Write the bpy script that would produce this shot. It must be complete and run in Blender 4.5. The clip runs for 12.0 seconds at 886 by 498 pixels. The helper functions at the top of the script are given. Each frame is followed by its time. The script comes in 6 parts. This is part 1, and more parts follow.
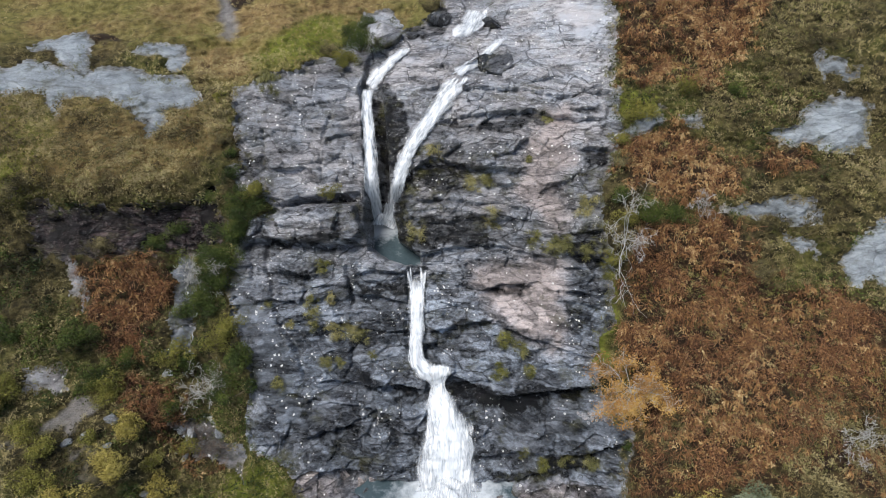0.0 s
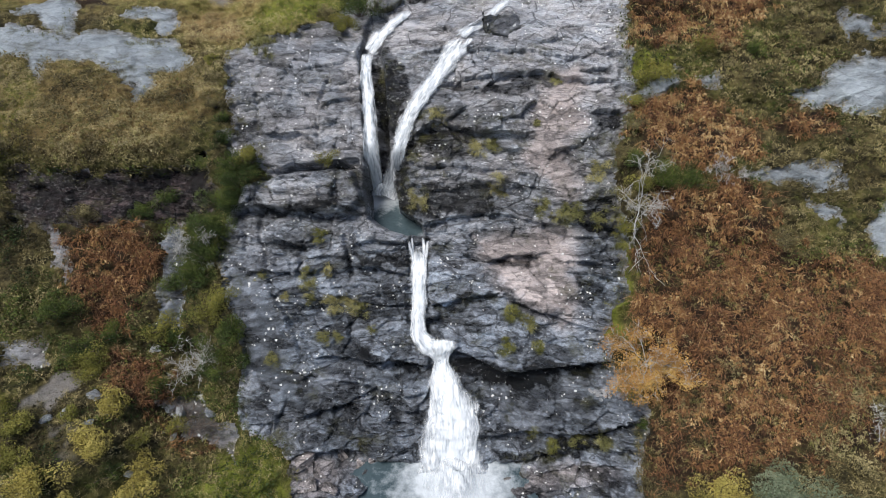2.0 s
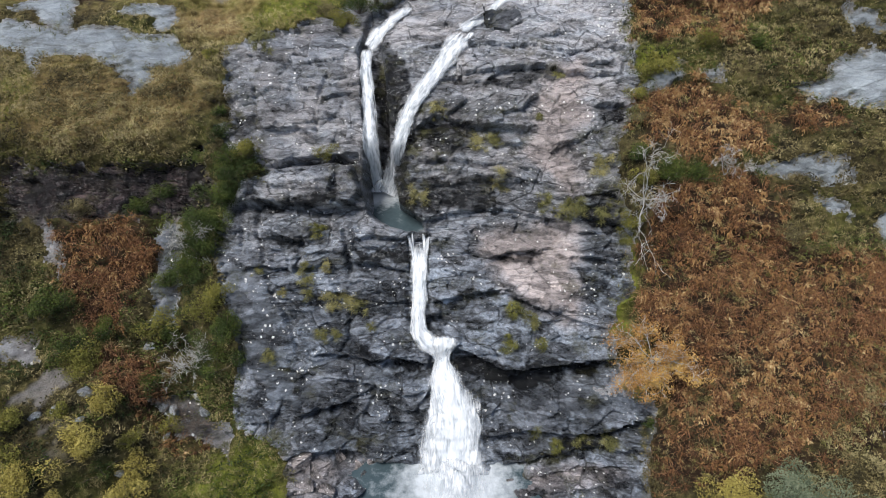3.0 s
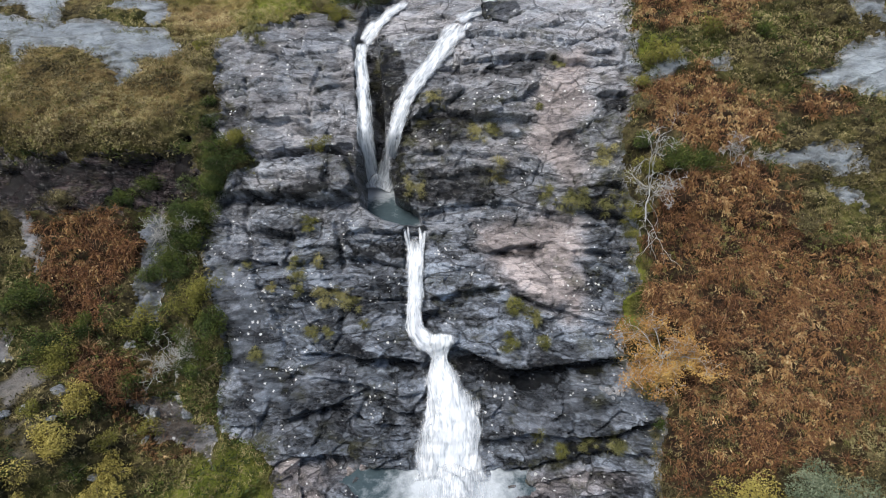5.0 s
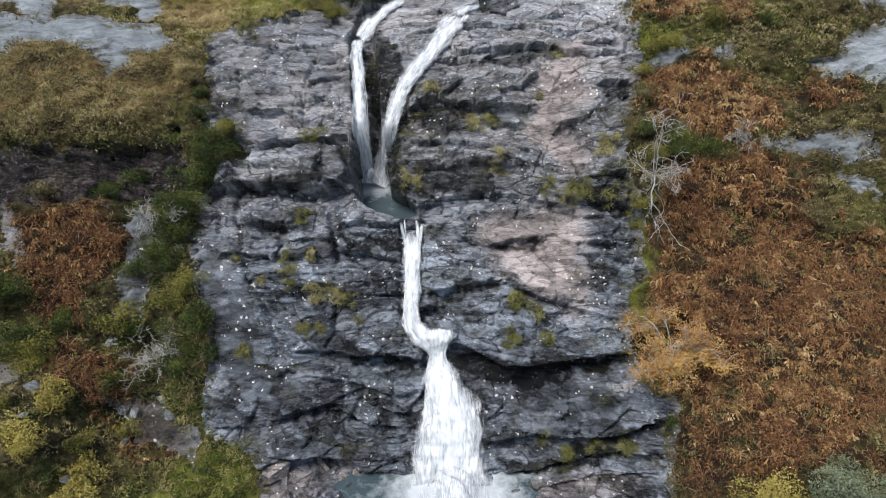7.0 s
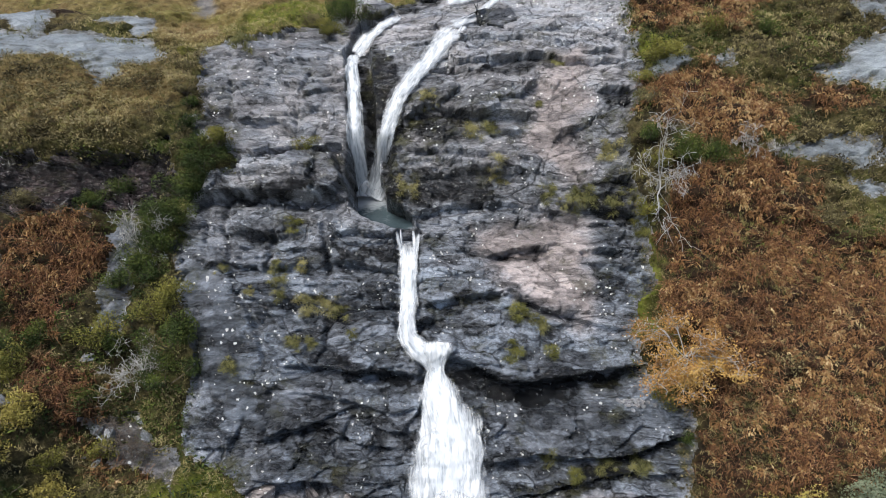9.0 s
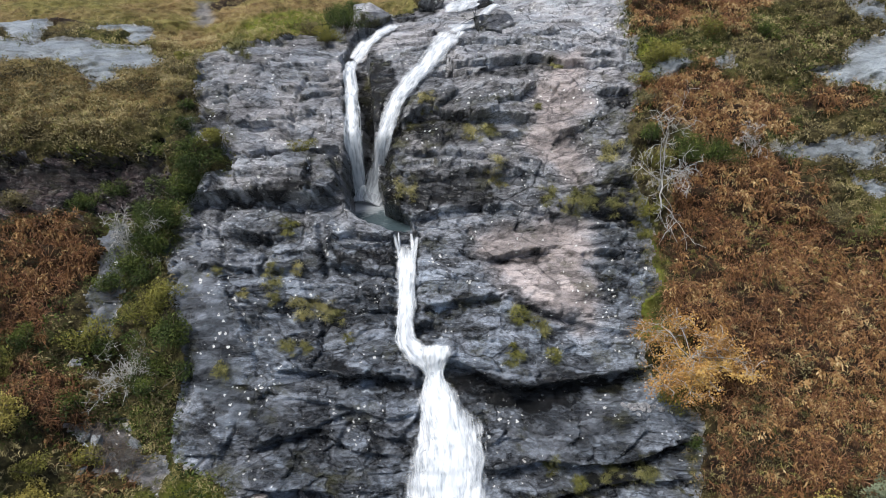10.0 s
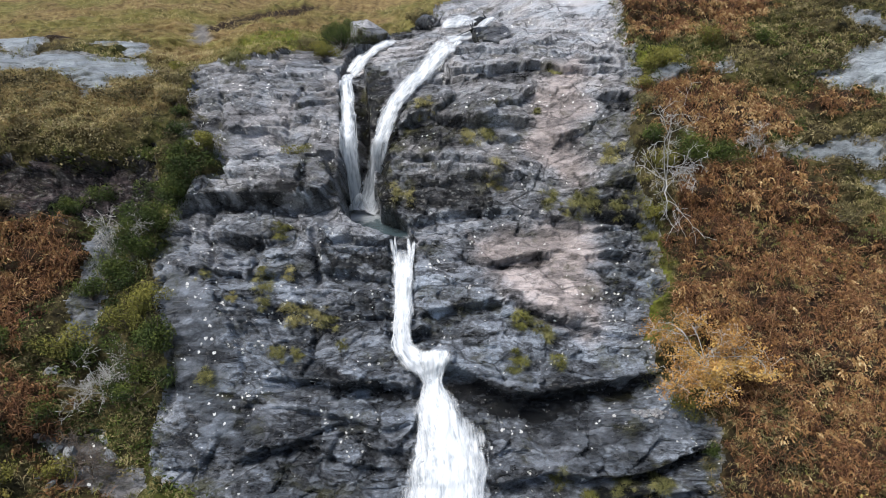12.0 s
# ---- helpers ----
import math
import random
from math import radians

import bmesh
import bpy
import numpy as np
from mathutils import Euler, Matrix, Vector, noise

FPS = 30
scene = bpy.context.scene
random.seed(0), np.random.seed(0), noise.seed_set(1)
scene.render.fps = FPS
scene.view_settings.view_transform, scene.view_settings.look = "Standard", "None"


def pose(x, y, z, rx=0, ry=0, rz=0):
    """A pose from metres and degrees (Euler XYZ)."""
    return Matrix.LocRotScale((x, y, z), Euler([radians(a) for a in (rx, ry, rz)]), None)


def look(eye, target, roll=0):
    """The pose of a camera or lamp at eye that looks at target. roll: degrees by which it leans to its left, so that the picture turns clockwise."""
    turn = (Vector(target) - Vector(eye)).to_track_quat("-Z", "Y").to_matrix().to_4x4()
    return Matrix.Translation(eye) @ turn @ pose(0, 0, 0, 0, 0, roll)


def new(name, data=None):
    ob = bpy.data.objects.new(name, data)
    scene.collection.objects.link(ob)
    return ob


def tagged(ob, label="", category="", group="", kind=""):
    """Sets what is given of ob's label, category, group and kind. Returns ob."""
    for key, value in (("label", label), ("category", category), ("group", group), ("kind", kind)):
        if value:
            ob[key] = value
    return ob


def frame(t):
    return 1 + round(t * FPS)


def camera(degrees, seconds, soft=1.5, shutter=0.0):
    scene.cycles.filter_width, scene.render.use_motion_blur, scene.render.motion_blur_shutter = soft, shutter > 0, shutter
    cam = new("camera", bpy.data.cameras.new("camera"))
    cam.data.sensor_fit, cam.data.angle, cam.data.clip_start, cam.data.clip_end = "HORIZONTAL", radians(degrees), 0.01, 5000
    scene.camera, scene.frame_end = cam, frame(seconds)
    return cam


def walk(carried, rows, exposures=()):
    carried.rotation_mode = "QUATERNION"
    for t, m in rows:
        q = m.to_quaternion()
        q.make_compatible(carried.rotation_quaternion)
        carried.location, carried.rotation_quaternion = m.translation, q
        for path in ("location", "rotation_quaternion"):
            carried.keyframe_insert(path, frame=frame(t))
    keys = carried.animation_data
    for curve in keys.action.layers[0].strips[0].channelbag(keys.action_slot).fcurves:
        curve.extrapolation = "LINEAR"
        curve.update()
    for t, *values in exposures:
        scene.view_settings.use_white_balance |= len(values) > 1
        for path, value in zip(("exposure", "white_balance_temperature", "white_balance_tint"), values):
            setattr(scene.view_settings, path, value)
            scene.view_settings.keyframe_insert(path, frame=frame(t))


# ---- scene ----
cam = camera(71.2, 12.0, soft=0.35)
METRES, EYE, TILT, LEAN, TURN = 16.0, 35.0, -40.0, 0.0, 0.0
ROWS = [
    (0.0, 0.0, 0.0, 0.0, 0.0, 0.0, 0.0),
    (0.5, -0.0015, 0.0398, -0.0274, -0.01, 0.04, 0.0),
    (1.0, -0.0061, 0.0754, -0.0594, -0.02, 0.11, 0.01),
    (1.5, -0.0104, 0.1037, -0.0921, -0.01, 0.13, 0.02),
    (2.0, -0.014, 0.1272, -0.1248, -0.03, 0.23, 0.06),
    (2.5, -0.0162, 0.1501, -0.1591, -0.02, 0.87, 0.07),
    (3.0, -0.0163, 0.1729, -0.1931, -0.01, 1.57, 0.05),
    (5.0, -0.0124, 0.2773, -0.3195, -0.16, 4.43, 0.15),
    (5.5, -0.0123, 0.3013, -0.3527, -0.22, 5.11, 0.23),
    (6.0, -0.0125, 0.324, -0.3877, -0.26, 5.79, 0.29),
    (6.5, -0.0122, 0.3484, -0.4206, -0.3, 6.52, 0.34),
    (7.0, -0.0129, 0.3762, -0.4497, -0.33, 7.59, 0.39),
    (9.0, -0.0153, 0.4906, -0.5663, -0.55, 12.33, 0.67),
    (9.5, -0.0158, 0.5179, -0.5975, -0.6, 13.51, 0.76),
    (10.0, -0.0162, 0.5446, -0.6285, -0.65, 14.7, 0.84),
    (10.5, -0.0156, 0.5719, -0.6589, -0.69, 15.91, 0.91),
    (11.0, -0.0161, 0.5996, -0.6888, -0.74, 17.13, 0.98),
    (11.5, -0.0179, 0.6275, -0.7179, -0.81, 18.3, 1.07),
    (12.0, -0.0202, 0.6571, -0.7472, -0.84, 19.48, 1.14),
]
walk(cam, [(t, pose(0, 0, EYE, TILT, LEAN, TURN) @ pose(METRES * x, METRES * y, METRES * z, 90 + pitch, roll, yaw)) for t, x, y, z, yaw, pitch, roll in ROWS], [(0.0, 0.27), (7.0, 0.27), (9.0, 0.32), (12.0, 0.38)])

# ---------------------------------------------------------------- sky and light
world = bpy.data.worlds.new("overcast_sky")
scene.world = world
world.use_nodes = True
SUN_HEIGHT, SUN_WAY = radians(62), radians(228)
wn = world.node_tree
sky = wn.nodes.new("ShaderNodeTexSky")
sky.sky_type, sky.sun_disc = "NISHITA", False
sky.sun_elevation, sky.sun_rotation = SUN_HEIGHT, SUN_WAY
sky.air_density, sky.dust_density, sky.ozone_density = 1.0, 2.0, 1.0
wn.links.new(sky.outputs[0], wn.nodes["Background"].inputs[0])
wn.nodes["Background"].inputs[1].default_value = 0.115
sun_data = bpy.data.lights.new("sun", "SUN")
sun_data.energy, sun_data.angle, sun_data.color = 3.3, radians(22), (1.0, 0.98, 0.96)
sun = new("sun", sun_data)
sun.matrix_world = look((0, 0, 0), (-math.sin(SUN_WAY) * math.cos(SUN_HEIGHT), -math.cos(SUN_WAY) * math.cos(SUN_HEIGHT), -math.sin(SUN_HEIGHT)))

# ---------------------------------------------------------------- shape of the hillside
# The whole slope is one sheet that leans back by 40 degrees: x along the hill, w up along the lean, d the depth into the hill.
LEANS = radians(40)
TOP = 35.0


def sheet(x, w, d):
    """World place of a point of the leaning sheet."""
    return np.stack([x + 0 * d, d * math.cos(LEANS) + w * math.sin(LEANS), TOP - d * math.sin(LEANS) + w * math.cos(LEANS)], -1)


RISE = np.array([-14, -11, -8, -5, -2, 1, 4, 7, 10, 13.0])
PROFILES = {  # x: depth at each rise
    -22.0: (30.5, 33.0, 36.0, 36.9, 38.2, 37.9, 37.6, 38.8, 41.0, 42.9),   # heath and bracken slope
    -18.6: (30.9, 33.1, 36.9, 37.9, 38.5, 38.2, 37.7, 39.1, 41.3, 43.3),   # bracken bank
    -15.5: (34.5, 37.6, 38.5, 38.6, 39.0, 39.4, 38.6, 39.7, 41.4, 43.8),   # gully
    -12.0: (36.0, 37.5, 37.4, 37.5, 38.2, 38.7, 38.9, 39.7, 41.1, 43.2),   # buttress edge
    -6.0: (37.5, 37.5, 38.0, 38.9, 38.6, 38.5, 39.2, 40.2, 41.6, 44.0),    # buttress
    0.0: (37.7, 37.9, 38.2, 38.8, 39.2, 39.2, 38.9, 38.9, 40.4, 42.5),     # line of the falls
    6.0: (37.3, 37.5, 38.1, 38.2, 39.0, 38.9, 38.6, 38.6, 39.3, 41.4),     # great slab
    11.0: (36.0, 36.2, 36.9, 37.1, 37.7, 37.7, 37.5, 38.2, 39.3, 40.5),    # edge of the slab
    20.0: (33.6, 34.8, 35.4, 36.3, 37.1, 37.4, 37.6, 38.0, 38.5, 39.3),    # bracken slope
}
COLS = np.array(list(PROFILES))


def curve_through(xs, ys, x):
    """Smooth curve through (xs, ys), straight past both ends. ys may have trailing axes matching x."""
    i = np.clip(np.searchsorted(xs, x) - 1, 0, len(xs) - 2)
    m = np.gradient(ys, xs, axis=0)
    h = xs[i + 1] - xs[i]
    t = np.clip((x - xs[i]) / h, 0, 1)
    if ys.ndim == 2:
        k = np.arange(len(x))
        y0, y1, m0, m1 = ys[i, k], ys[i + 1, k], m[i, k], m[i + 1, k]
    else:
        y0, y1, m0, m1 = ys[i], ys[i + 1], m[i], m[i + 1]
    return (2 * t**3 - 3 * t**2 + 1) * y0 + (t**3 - 2 * t**2 + t) * h * m0 + (3 * t**2 - 2 * t**3) * y1 + (t**3 - t**2) * h * m1


def smoothstep(a, b, v):
    t = np.clip((v - a) / (b - a), 0, 1)
    return t * t * (3 - 2 * t)


def hill(x, w):
    """Depth of the bare hillside, without ledges and roughness."""
    x, w = np.asarray(x, float).ravel(), np.asarray(w, float).ravel()
    wc = np.clip(w, -14, 13)
    cols = np.stack([curve_through(RISE, np.array(p), wc) for p in PROFILES.values()])
    d = curve_through(COLS, cols, np.clip(x, -26, 27))
    up = np.maximum(w - 13, 0)
    steep = 0.42 + 0.42 * smoothstep(8, 4, x)
    d += np.where(up < 14, steep * up, steep * 14 + (up - 14) * 0.74)
    down = np.maximum(-14 - w, 0)
    d -= np.where(down < 3, 1.05 * down, 3.15 + (down - 3) * 1.16)
    return d

# outlines on the sheet: (x, w) corner by corner
OUTLINES = {}
OUTLINES["cliff"] = [(-14.49, 10.74), (-12.18, 11.98), (-9.46, 12.78), (-7.52, 14.02), (-7.08, 16.24), (-6.41, 18.66), (-4.16, 18.61), (-3.02, 16.07), (-2.08, 17.01), (-0.17, 18.46), (0.75, 23.35), (5.4, 26.12), (8.9, 23.51), (11.75, 21.07), (11.64, 16.78), (11.32, 13.27), (11.16, 10.34), (11.04, 7.37), (10.77, 5.92), (9.91, 3.82), (9.57, 1.42), (10.31, 0.03), (10.4, -2.72), (10.1, -4.57), (9.35, -6.11), (9.14, -8.15), (9.97, -9.23), (10.89, -10.33), (10.81, -12.82), (10.18, -16.12), (-8.33, -16.38), (-8.75, -13.82), (-9.62, -12.67), (-11.95, -11.91), (-11.76, -8.85), (-11.88, -6.79), (-13.02, -4.12), (-13.6, -2.08), (-13.27, 0.03), (-12.18, 1.63), (-10.76, 2.44), (-11.17, 3.95), (-12.72, 3.58), (-13.67, 5.02), (-12.85, 5.58), (-13.48, 7.71)]
OUTLINES["slab_west"] = [(-34.0, 9.5), (-34.0, 12.6), (-30.28, 12.38), (-28.85, 13.17), (-26.63, 12.57), (-24.9, 12.1), (-22.74, 12.57), (-21.2, 12.51), (-19.87, 11.71), (-17.67, 11.79), (-16.32, 10.62), (-16.01, 9.93), (-16.54, 9.13), (-18.21, 8.92), (-18.05, 8.22), (-18.49, 6.96), (-19.13, 7.18), (-19.29, 8.19), (-19.98, 8.17), (-20.31, 9.05), (-22.58, 9.91), (-25.12, 9.91), (-24.45, 7.87), (-25.48, 8.65), (-26.77, 10.08), (-29.33, 10.27)]
OUTLINES["wall_west"] = [(-25.37, 3.03), (-21.83, 2.56), (-18.67, 2.75), (-16.34, 3.01), (-13.97, 3.98), (-13.79, 0.74), (-14.93, 0.17), (-16.72, -0.52), (-20.15, -0.59), (-22.43, -0.32), (-25.33, -0.86)]
OUTLINES["gully_slab"] = [(-16.33, 0.04), (-15.42, -1.39), (-15.69, -4.2), (-15.97, -7), (-17.15, -6.41), (-17.02, -4.18), (-16.76, -2.1)]
OUTLINES["gully_foot"] = [(-16.4, -10.13), (-15.28, -10.24), (-12.36, -11.85), (-11.43, -13.59), (-13.6, -12.43), (-15.62, -11.75)]
OUTLINES["boulder_west"] = [(-24.79, -6.8), (-22.47, -6.7), (-21.73, -8.17), (-22.93, -8.44), (-24.22, -8.16)]
OUTLINES["ledge_west"] = [(-22.89, 0.39), (-22.26, -1.37), (-21.68, -2.75), (-21.72, -4.07), (-23.21, -2.06), (-23.75, -0.32)]
OUTLINES["outcrop_e1"] = [(23.34, 11.77), (24.04, 12.75), (24.44, 11.97), (26.11, 11.39), (25.24, 10.43), (23.86, 10.62)]
OUTLINES["outcrop_e2"] = [(19.64, 6.97), (21.42, 7.51), (22.96, 9.14), (25.13, 9.69), (26.32, 9.14), (26.02, 6.62), (24.71, 5.56), (22.69, 6.19), (20.62, 6.19)]
OUTLINES["outcrop_e3"] = [(11.05, 7.55), (12.14, 8.63), (13.91, 9.16), (13.91, 8.07), (12.4, 7), (11.01, 6.83)]
OUTLINES["outcrop_e4"] = [(14.72, 8.25), (15.78, 8.61), (15.71, 7.52), (14.91, 7.42)]
OUTLINES["outcrop_e5"] = [(17.12, 2.25), (19.39, 3.05), (22.48, 3.05), (22.7, 1.4), (20.55, 1.57), (17.64, 1.91)]
OUTLINES["outcrop_e6"] = [(20.19, 1.06), (22.38, 0.55), (22.67, -0.65), (20.98, -0.31)]
OUTLINES["outcrop_e7"] = [(23.85, -0.82), (25.84, 1.4), (28.61, 2.09), (28.27, -2.33), (24.24, -2.17)]
OUTLINES["stream_bed"] = [(-17.9, 19.78), (-16.98, 20.59), (-15.44, 16.16), (-16.09, 15.26)]
OUTLINES["path"] = [(-25.32, -10.36), (-22.31, -9.84), (-21.8, -9.02), (-21.07, -8.47), (-20, -8.51), (-19.44, -9.07), (-19.99, -9.59), (-19.91, -10.14), (-18.99, -11.05), (-18.33, -12.11), (-18.16, -13.32), (-18.99, -11.97), (-20.18, -10.58), (-21.06, -10.05), (-22.25, -10.36), (-24.93, -10.86)]
OUTLINES["bracken_core"] = [(11.54, 0.72), (14.2, 1.74), (17.3, 2.08), (18.32, 1.06), (18.58, -1.33), (20.87, -2), (23.49, -2.67), (25.94, -3.98), (25.32, -6.82), (22.45, -8.35), (20.83, -11.08), (17.31, -12.65), (14.65, -13.14), (11.97, -12.73), (11.48, -9.92), (11.22, -8.37), (11.08, -6.72), (10.84, -5.39), (10.86, -2.71)]
OUTLINES["bracken_top"] = [(12.15, 18.61), (22.58, 18.23), (19.77, 13.8), (18.06, 11.81), (17.15, 10.27), (14.7, 10.28), (11.45, 10.73), (11.52, 14.12)]
OUTLINES["bracken_mid"] = [(11.18, 6.83), (14.16, 7.53), (16.47, 6.26), (18.11, 5.2), (17.66, 3.8), (14.86, 3.1), (11.81, 3.79), (10.7, 4.85)]
OUTLINES["bracken_mid_east"] = [(18.87, 5.91), (22.02, 6.44), (22.95, 5.2), (21.18, 4.5), (18.78, 4.85)]
OUTLINES["bracken_west"] = [(-20.41, -1.38), (-19.03, -0.5), (-16.52, -1.75), (-17.11, -2.79), (-18.66, -3.46), (-18.63, -6.82), (-19.81, -6.75), (-20.3, -4.1)]
OUTLINES["bracken_gully"] = [(-18.82, -8.31), (-17.72, -8.42), (-15.44, -11.53), (-13, -12.15), (-13.12, -12.95), (-14.88, -12.37), (-17.05, -9.92)]
OUTLINES["grass_gold"] = [(-22.01, 23.76), (-8.92, 24.29), (-8.4, 17.35), (-8.96, 13.24), (-14.69, 10.75), (-17.9, 12.65), (-20.1, 15.82)]
OUTLINES["grass_bright"] = [(-14.17, 13.25), (-9.71, 17.82), (-7.22, 18.1), (-7.54, 14.18), (-9.51, 13.09), (-12.22, 12.18)]
OUTLINES["moss_edge"] = [(9.75, -1.49), (10.72, -2.17), (10.61, -4.79), (10.25, -6.1), (9.83, -7.11), (9.15, -6.81), (9.38, -5.79), (9.86, -4.18), (10.01, -2.71)]
OUTLINES["moss_block"] = [(11.01, 9.95), (13.31, 10.3), (13.52, 8.44), (11.06, 7.74)]
OUTLINES["moss_mound"] = [(-13.21, -14.65), (-12.71, -13.28), (-11.59, -12.51), (-10.29, -12.56), (-9.31, -13.47), (-8.39, -14.84), (-9.11, -15.68), (-12.68, -15.35)]
OUTLINES["pink_strip"] = [(6.06, 8.54), (7.99, 8.87), (7.9, 5.63), (6.88, 3.9), (7.92, 1.79), (7.1, 0.74), (5.71, 2.16), (4.64, 3.58), (5.32, 6.02)]
OUTLINES["pink_slab"] = [(1.65, -1.04), (7.29, -0.32), (7.59, -2.78), (7.47, -5.5), (6.97, -6.38), (5.11, -5.21), (3.39, -4.21), (2.36, -2.82)]
OUTLINES["pink_base"] = [(-8.93, -13.49), (-4.6, -14.04), (-7.38, -15.13), (-9.28, -15)]
OUTLINES["wet_knoll"] = [(-2.3, 6.87), (0.21, 6.77), (3.39, 5.68), (2.7, 3.94), (-0.86, 2.18), (-2.28, 0.03), (-2.98, 1.45), (-2.64, 4.68)]
OUTLINES["wet_ledge"] = [(-0.86, -1.75), (-1.54, -6.98), (-4.99, -8.62), (-7.7, -8.9), (-4.94, -10.94), (-0.83, -9.68), (2.65, -9.02), (9.38, -8.46), (10.5, -10.6), (3.98, -13.69), (-0.82, -14.31), (-8.28, -13.54), (-9.04, -9.55), (-5.11, -5.64), (-2.99, -2.1)]
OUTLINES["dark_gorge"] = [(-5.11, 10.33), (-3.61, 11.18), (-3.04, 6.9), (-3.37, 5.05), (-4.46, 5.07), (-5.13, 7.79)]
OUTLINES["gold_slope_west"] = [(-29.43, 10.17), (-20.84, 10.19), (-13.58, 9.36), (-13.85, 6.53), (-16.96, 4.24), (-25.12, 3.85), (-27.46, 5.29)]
# black outlines: wet dark rock plus the shade under ledges, painted as one
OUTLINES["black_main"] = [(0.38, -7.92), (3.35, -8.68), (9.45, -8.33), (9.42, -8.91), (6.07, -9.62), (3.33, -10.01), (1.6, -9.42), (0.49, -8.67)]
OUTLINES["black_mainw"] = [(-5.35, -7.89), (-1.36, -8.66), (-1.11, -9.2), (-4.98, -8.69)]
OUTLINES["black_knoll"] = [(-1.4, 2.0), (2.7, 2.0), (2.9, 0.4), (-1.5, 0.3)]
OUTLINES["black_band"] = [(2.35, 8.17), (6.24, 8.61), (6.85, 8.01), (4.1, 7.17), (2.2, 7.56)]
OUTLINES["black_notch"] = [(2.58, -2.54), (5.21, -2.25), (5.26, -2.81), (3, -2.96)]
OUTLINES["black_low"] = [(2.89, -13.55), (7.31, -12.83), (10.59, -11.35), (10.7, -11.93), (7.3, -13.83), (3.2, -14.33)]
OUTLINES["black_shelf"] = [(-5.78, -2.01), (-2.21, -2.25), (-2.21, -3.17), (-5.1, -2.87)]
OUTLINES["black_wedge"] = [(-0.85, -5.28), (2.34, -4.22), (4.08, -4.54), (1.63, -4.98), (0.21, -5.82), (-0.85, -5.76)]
OUTLINES["wet_foot"] = [(-11.76, -8.85), (-7.68, -10.25), (-7.63, -13.24), (-10.32, -12.19), (-11.76, -11.25)]
OUTLINES["wet_mid"] = [(-4.99, -8.62), (-0.83, -9.68), (-1.17, -13.75), (-5.62, -13.33), (-7.67, -10.92)]
OUTLINES["wet_east"] = [(7.62, 0.03), (9.59, 0.03), (10.4, -2.72), (10.23, -5.4), (7.8, -5.49), (7.66, -2.78)]
OUTLINES["bracken_low"] = [(10.6, -9.19), (11.3, -10.24), (11.7, -11.47), (14.65, -13.14), (17.62, -12.49), (20.88, -10.79), (22.82, -8.05), (26.63, -6.82), (24.99, -14.06), (20.9, -12.21), (18.66, -13.12), (14.69, -14.47), (10.66, -14.78), (10.89, -11.85)]
OUTLINES["bracken_east"] = [(22.81, -2.67), (27.41, -3.33), (26.63, -6.82), (22.82, -8.05), (20.16, -6.51), (21.92, -3.98)]
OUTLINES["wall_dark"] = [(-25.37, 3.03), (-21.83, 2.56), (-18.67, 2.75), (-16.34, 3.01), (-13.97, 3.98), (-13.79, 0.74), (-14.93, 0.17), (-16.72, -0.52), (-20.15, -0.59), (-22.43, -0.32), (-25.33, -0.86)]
OUTLINES["grey_low"] = [(2.63, -10.36), (7.4, -9.56), (9.31, -9.74), (10.5, -10.6), (8.91, -12.02), (3.99, -12.34), (2.62, -11.7)]
OUTLINES["peat"] = [(-17.56, 18.13), (-16.72, 21.17), (-15.63, 23.73), (-13.32, 24.17), (-10.1, 26.92), (-9.58, 25.46), (-12, 21.19), (-14.27, 21.06), (-15.61, 19.79), (-16.79, 17.6)]
OUTLINES["peat_west"] = [(-26.16, 15.72), (-23.53, 15.84), (-22.9, 14.86), (-24.74, 14.47)]
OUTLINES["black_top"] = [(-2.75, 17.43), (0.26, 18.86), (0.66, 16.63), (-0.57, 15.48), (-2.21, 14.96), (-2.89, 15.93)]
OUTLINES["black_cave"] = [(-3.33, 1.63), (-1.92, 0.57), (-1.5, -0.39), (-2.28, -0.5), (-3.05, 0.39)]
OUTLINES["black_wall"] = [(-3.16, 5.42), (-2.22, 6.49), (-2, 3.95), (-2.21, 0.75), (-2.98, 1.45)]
OUTLINES["white_vein"] = [(3.35, -3.17), (4.12, -3.44), (4.62, -4.19), (5.64, -4.59), (5.46, -4.86), (4.36, -4.68), (3.82, -4.07)]
OUTLINES["white_vein_b"] = [(5.86, -3.49), (6.25, -3.76), (6.56, -4.43), (6.09, -4.37)]
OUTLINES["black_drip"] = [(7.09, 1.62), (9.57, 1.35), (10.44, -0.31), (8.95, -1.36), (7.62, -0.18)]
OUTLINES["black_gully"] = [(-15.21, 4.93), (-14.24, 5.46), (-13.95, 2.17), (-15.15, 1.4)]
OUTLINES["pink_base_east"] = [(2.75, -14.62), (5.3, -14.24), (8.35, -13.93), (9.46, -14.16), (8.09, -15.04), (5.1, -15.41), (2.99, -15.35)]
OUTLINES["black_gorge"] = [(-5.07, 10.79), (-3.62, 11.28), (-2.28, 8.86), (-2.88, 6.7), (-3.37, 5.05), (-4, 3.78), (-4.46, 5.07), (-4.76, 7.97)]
OUTLINES["bracken_west_b"] = [(-22.5, -0.62), (-18.11, -0.33), (-16.78, -1.9), (-16.62, -3.4), (-17.83, -4.6), (-18.51, -6.55), (-19.21, -7.09), (-20.55, -6.07)]
OUTLINES["bracken_west_c"] = [(-18.67, -7.87), (-17.08, -8.1), (-15.33, -10.61), (-12.94, -12.26), (-14.03, -12.86), (-16.15, -11.04), (-17.4, -9.61)]
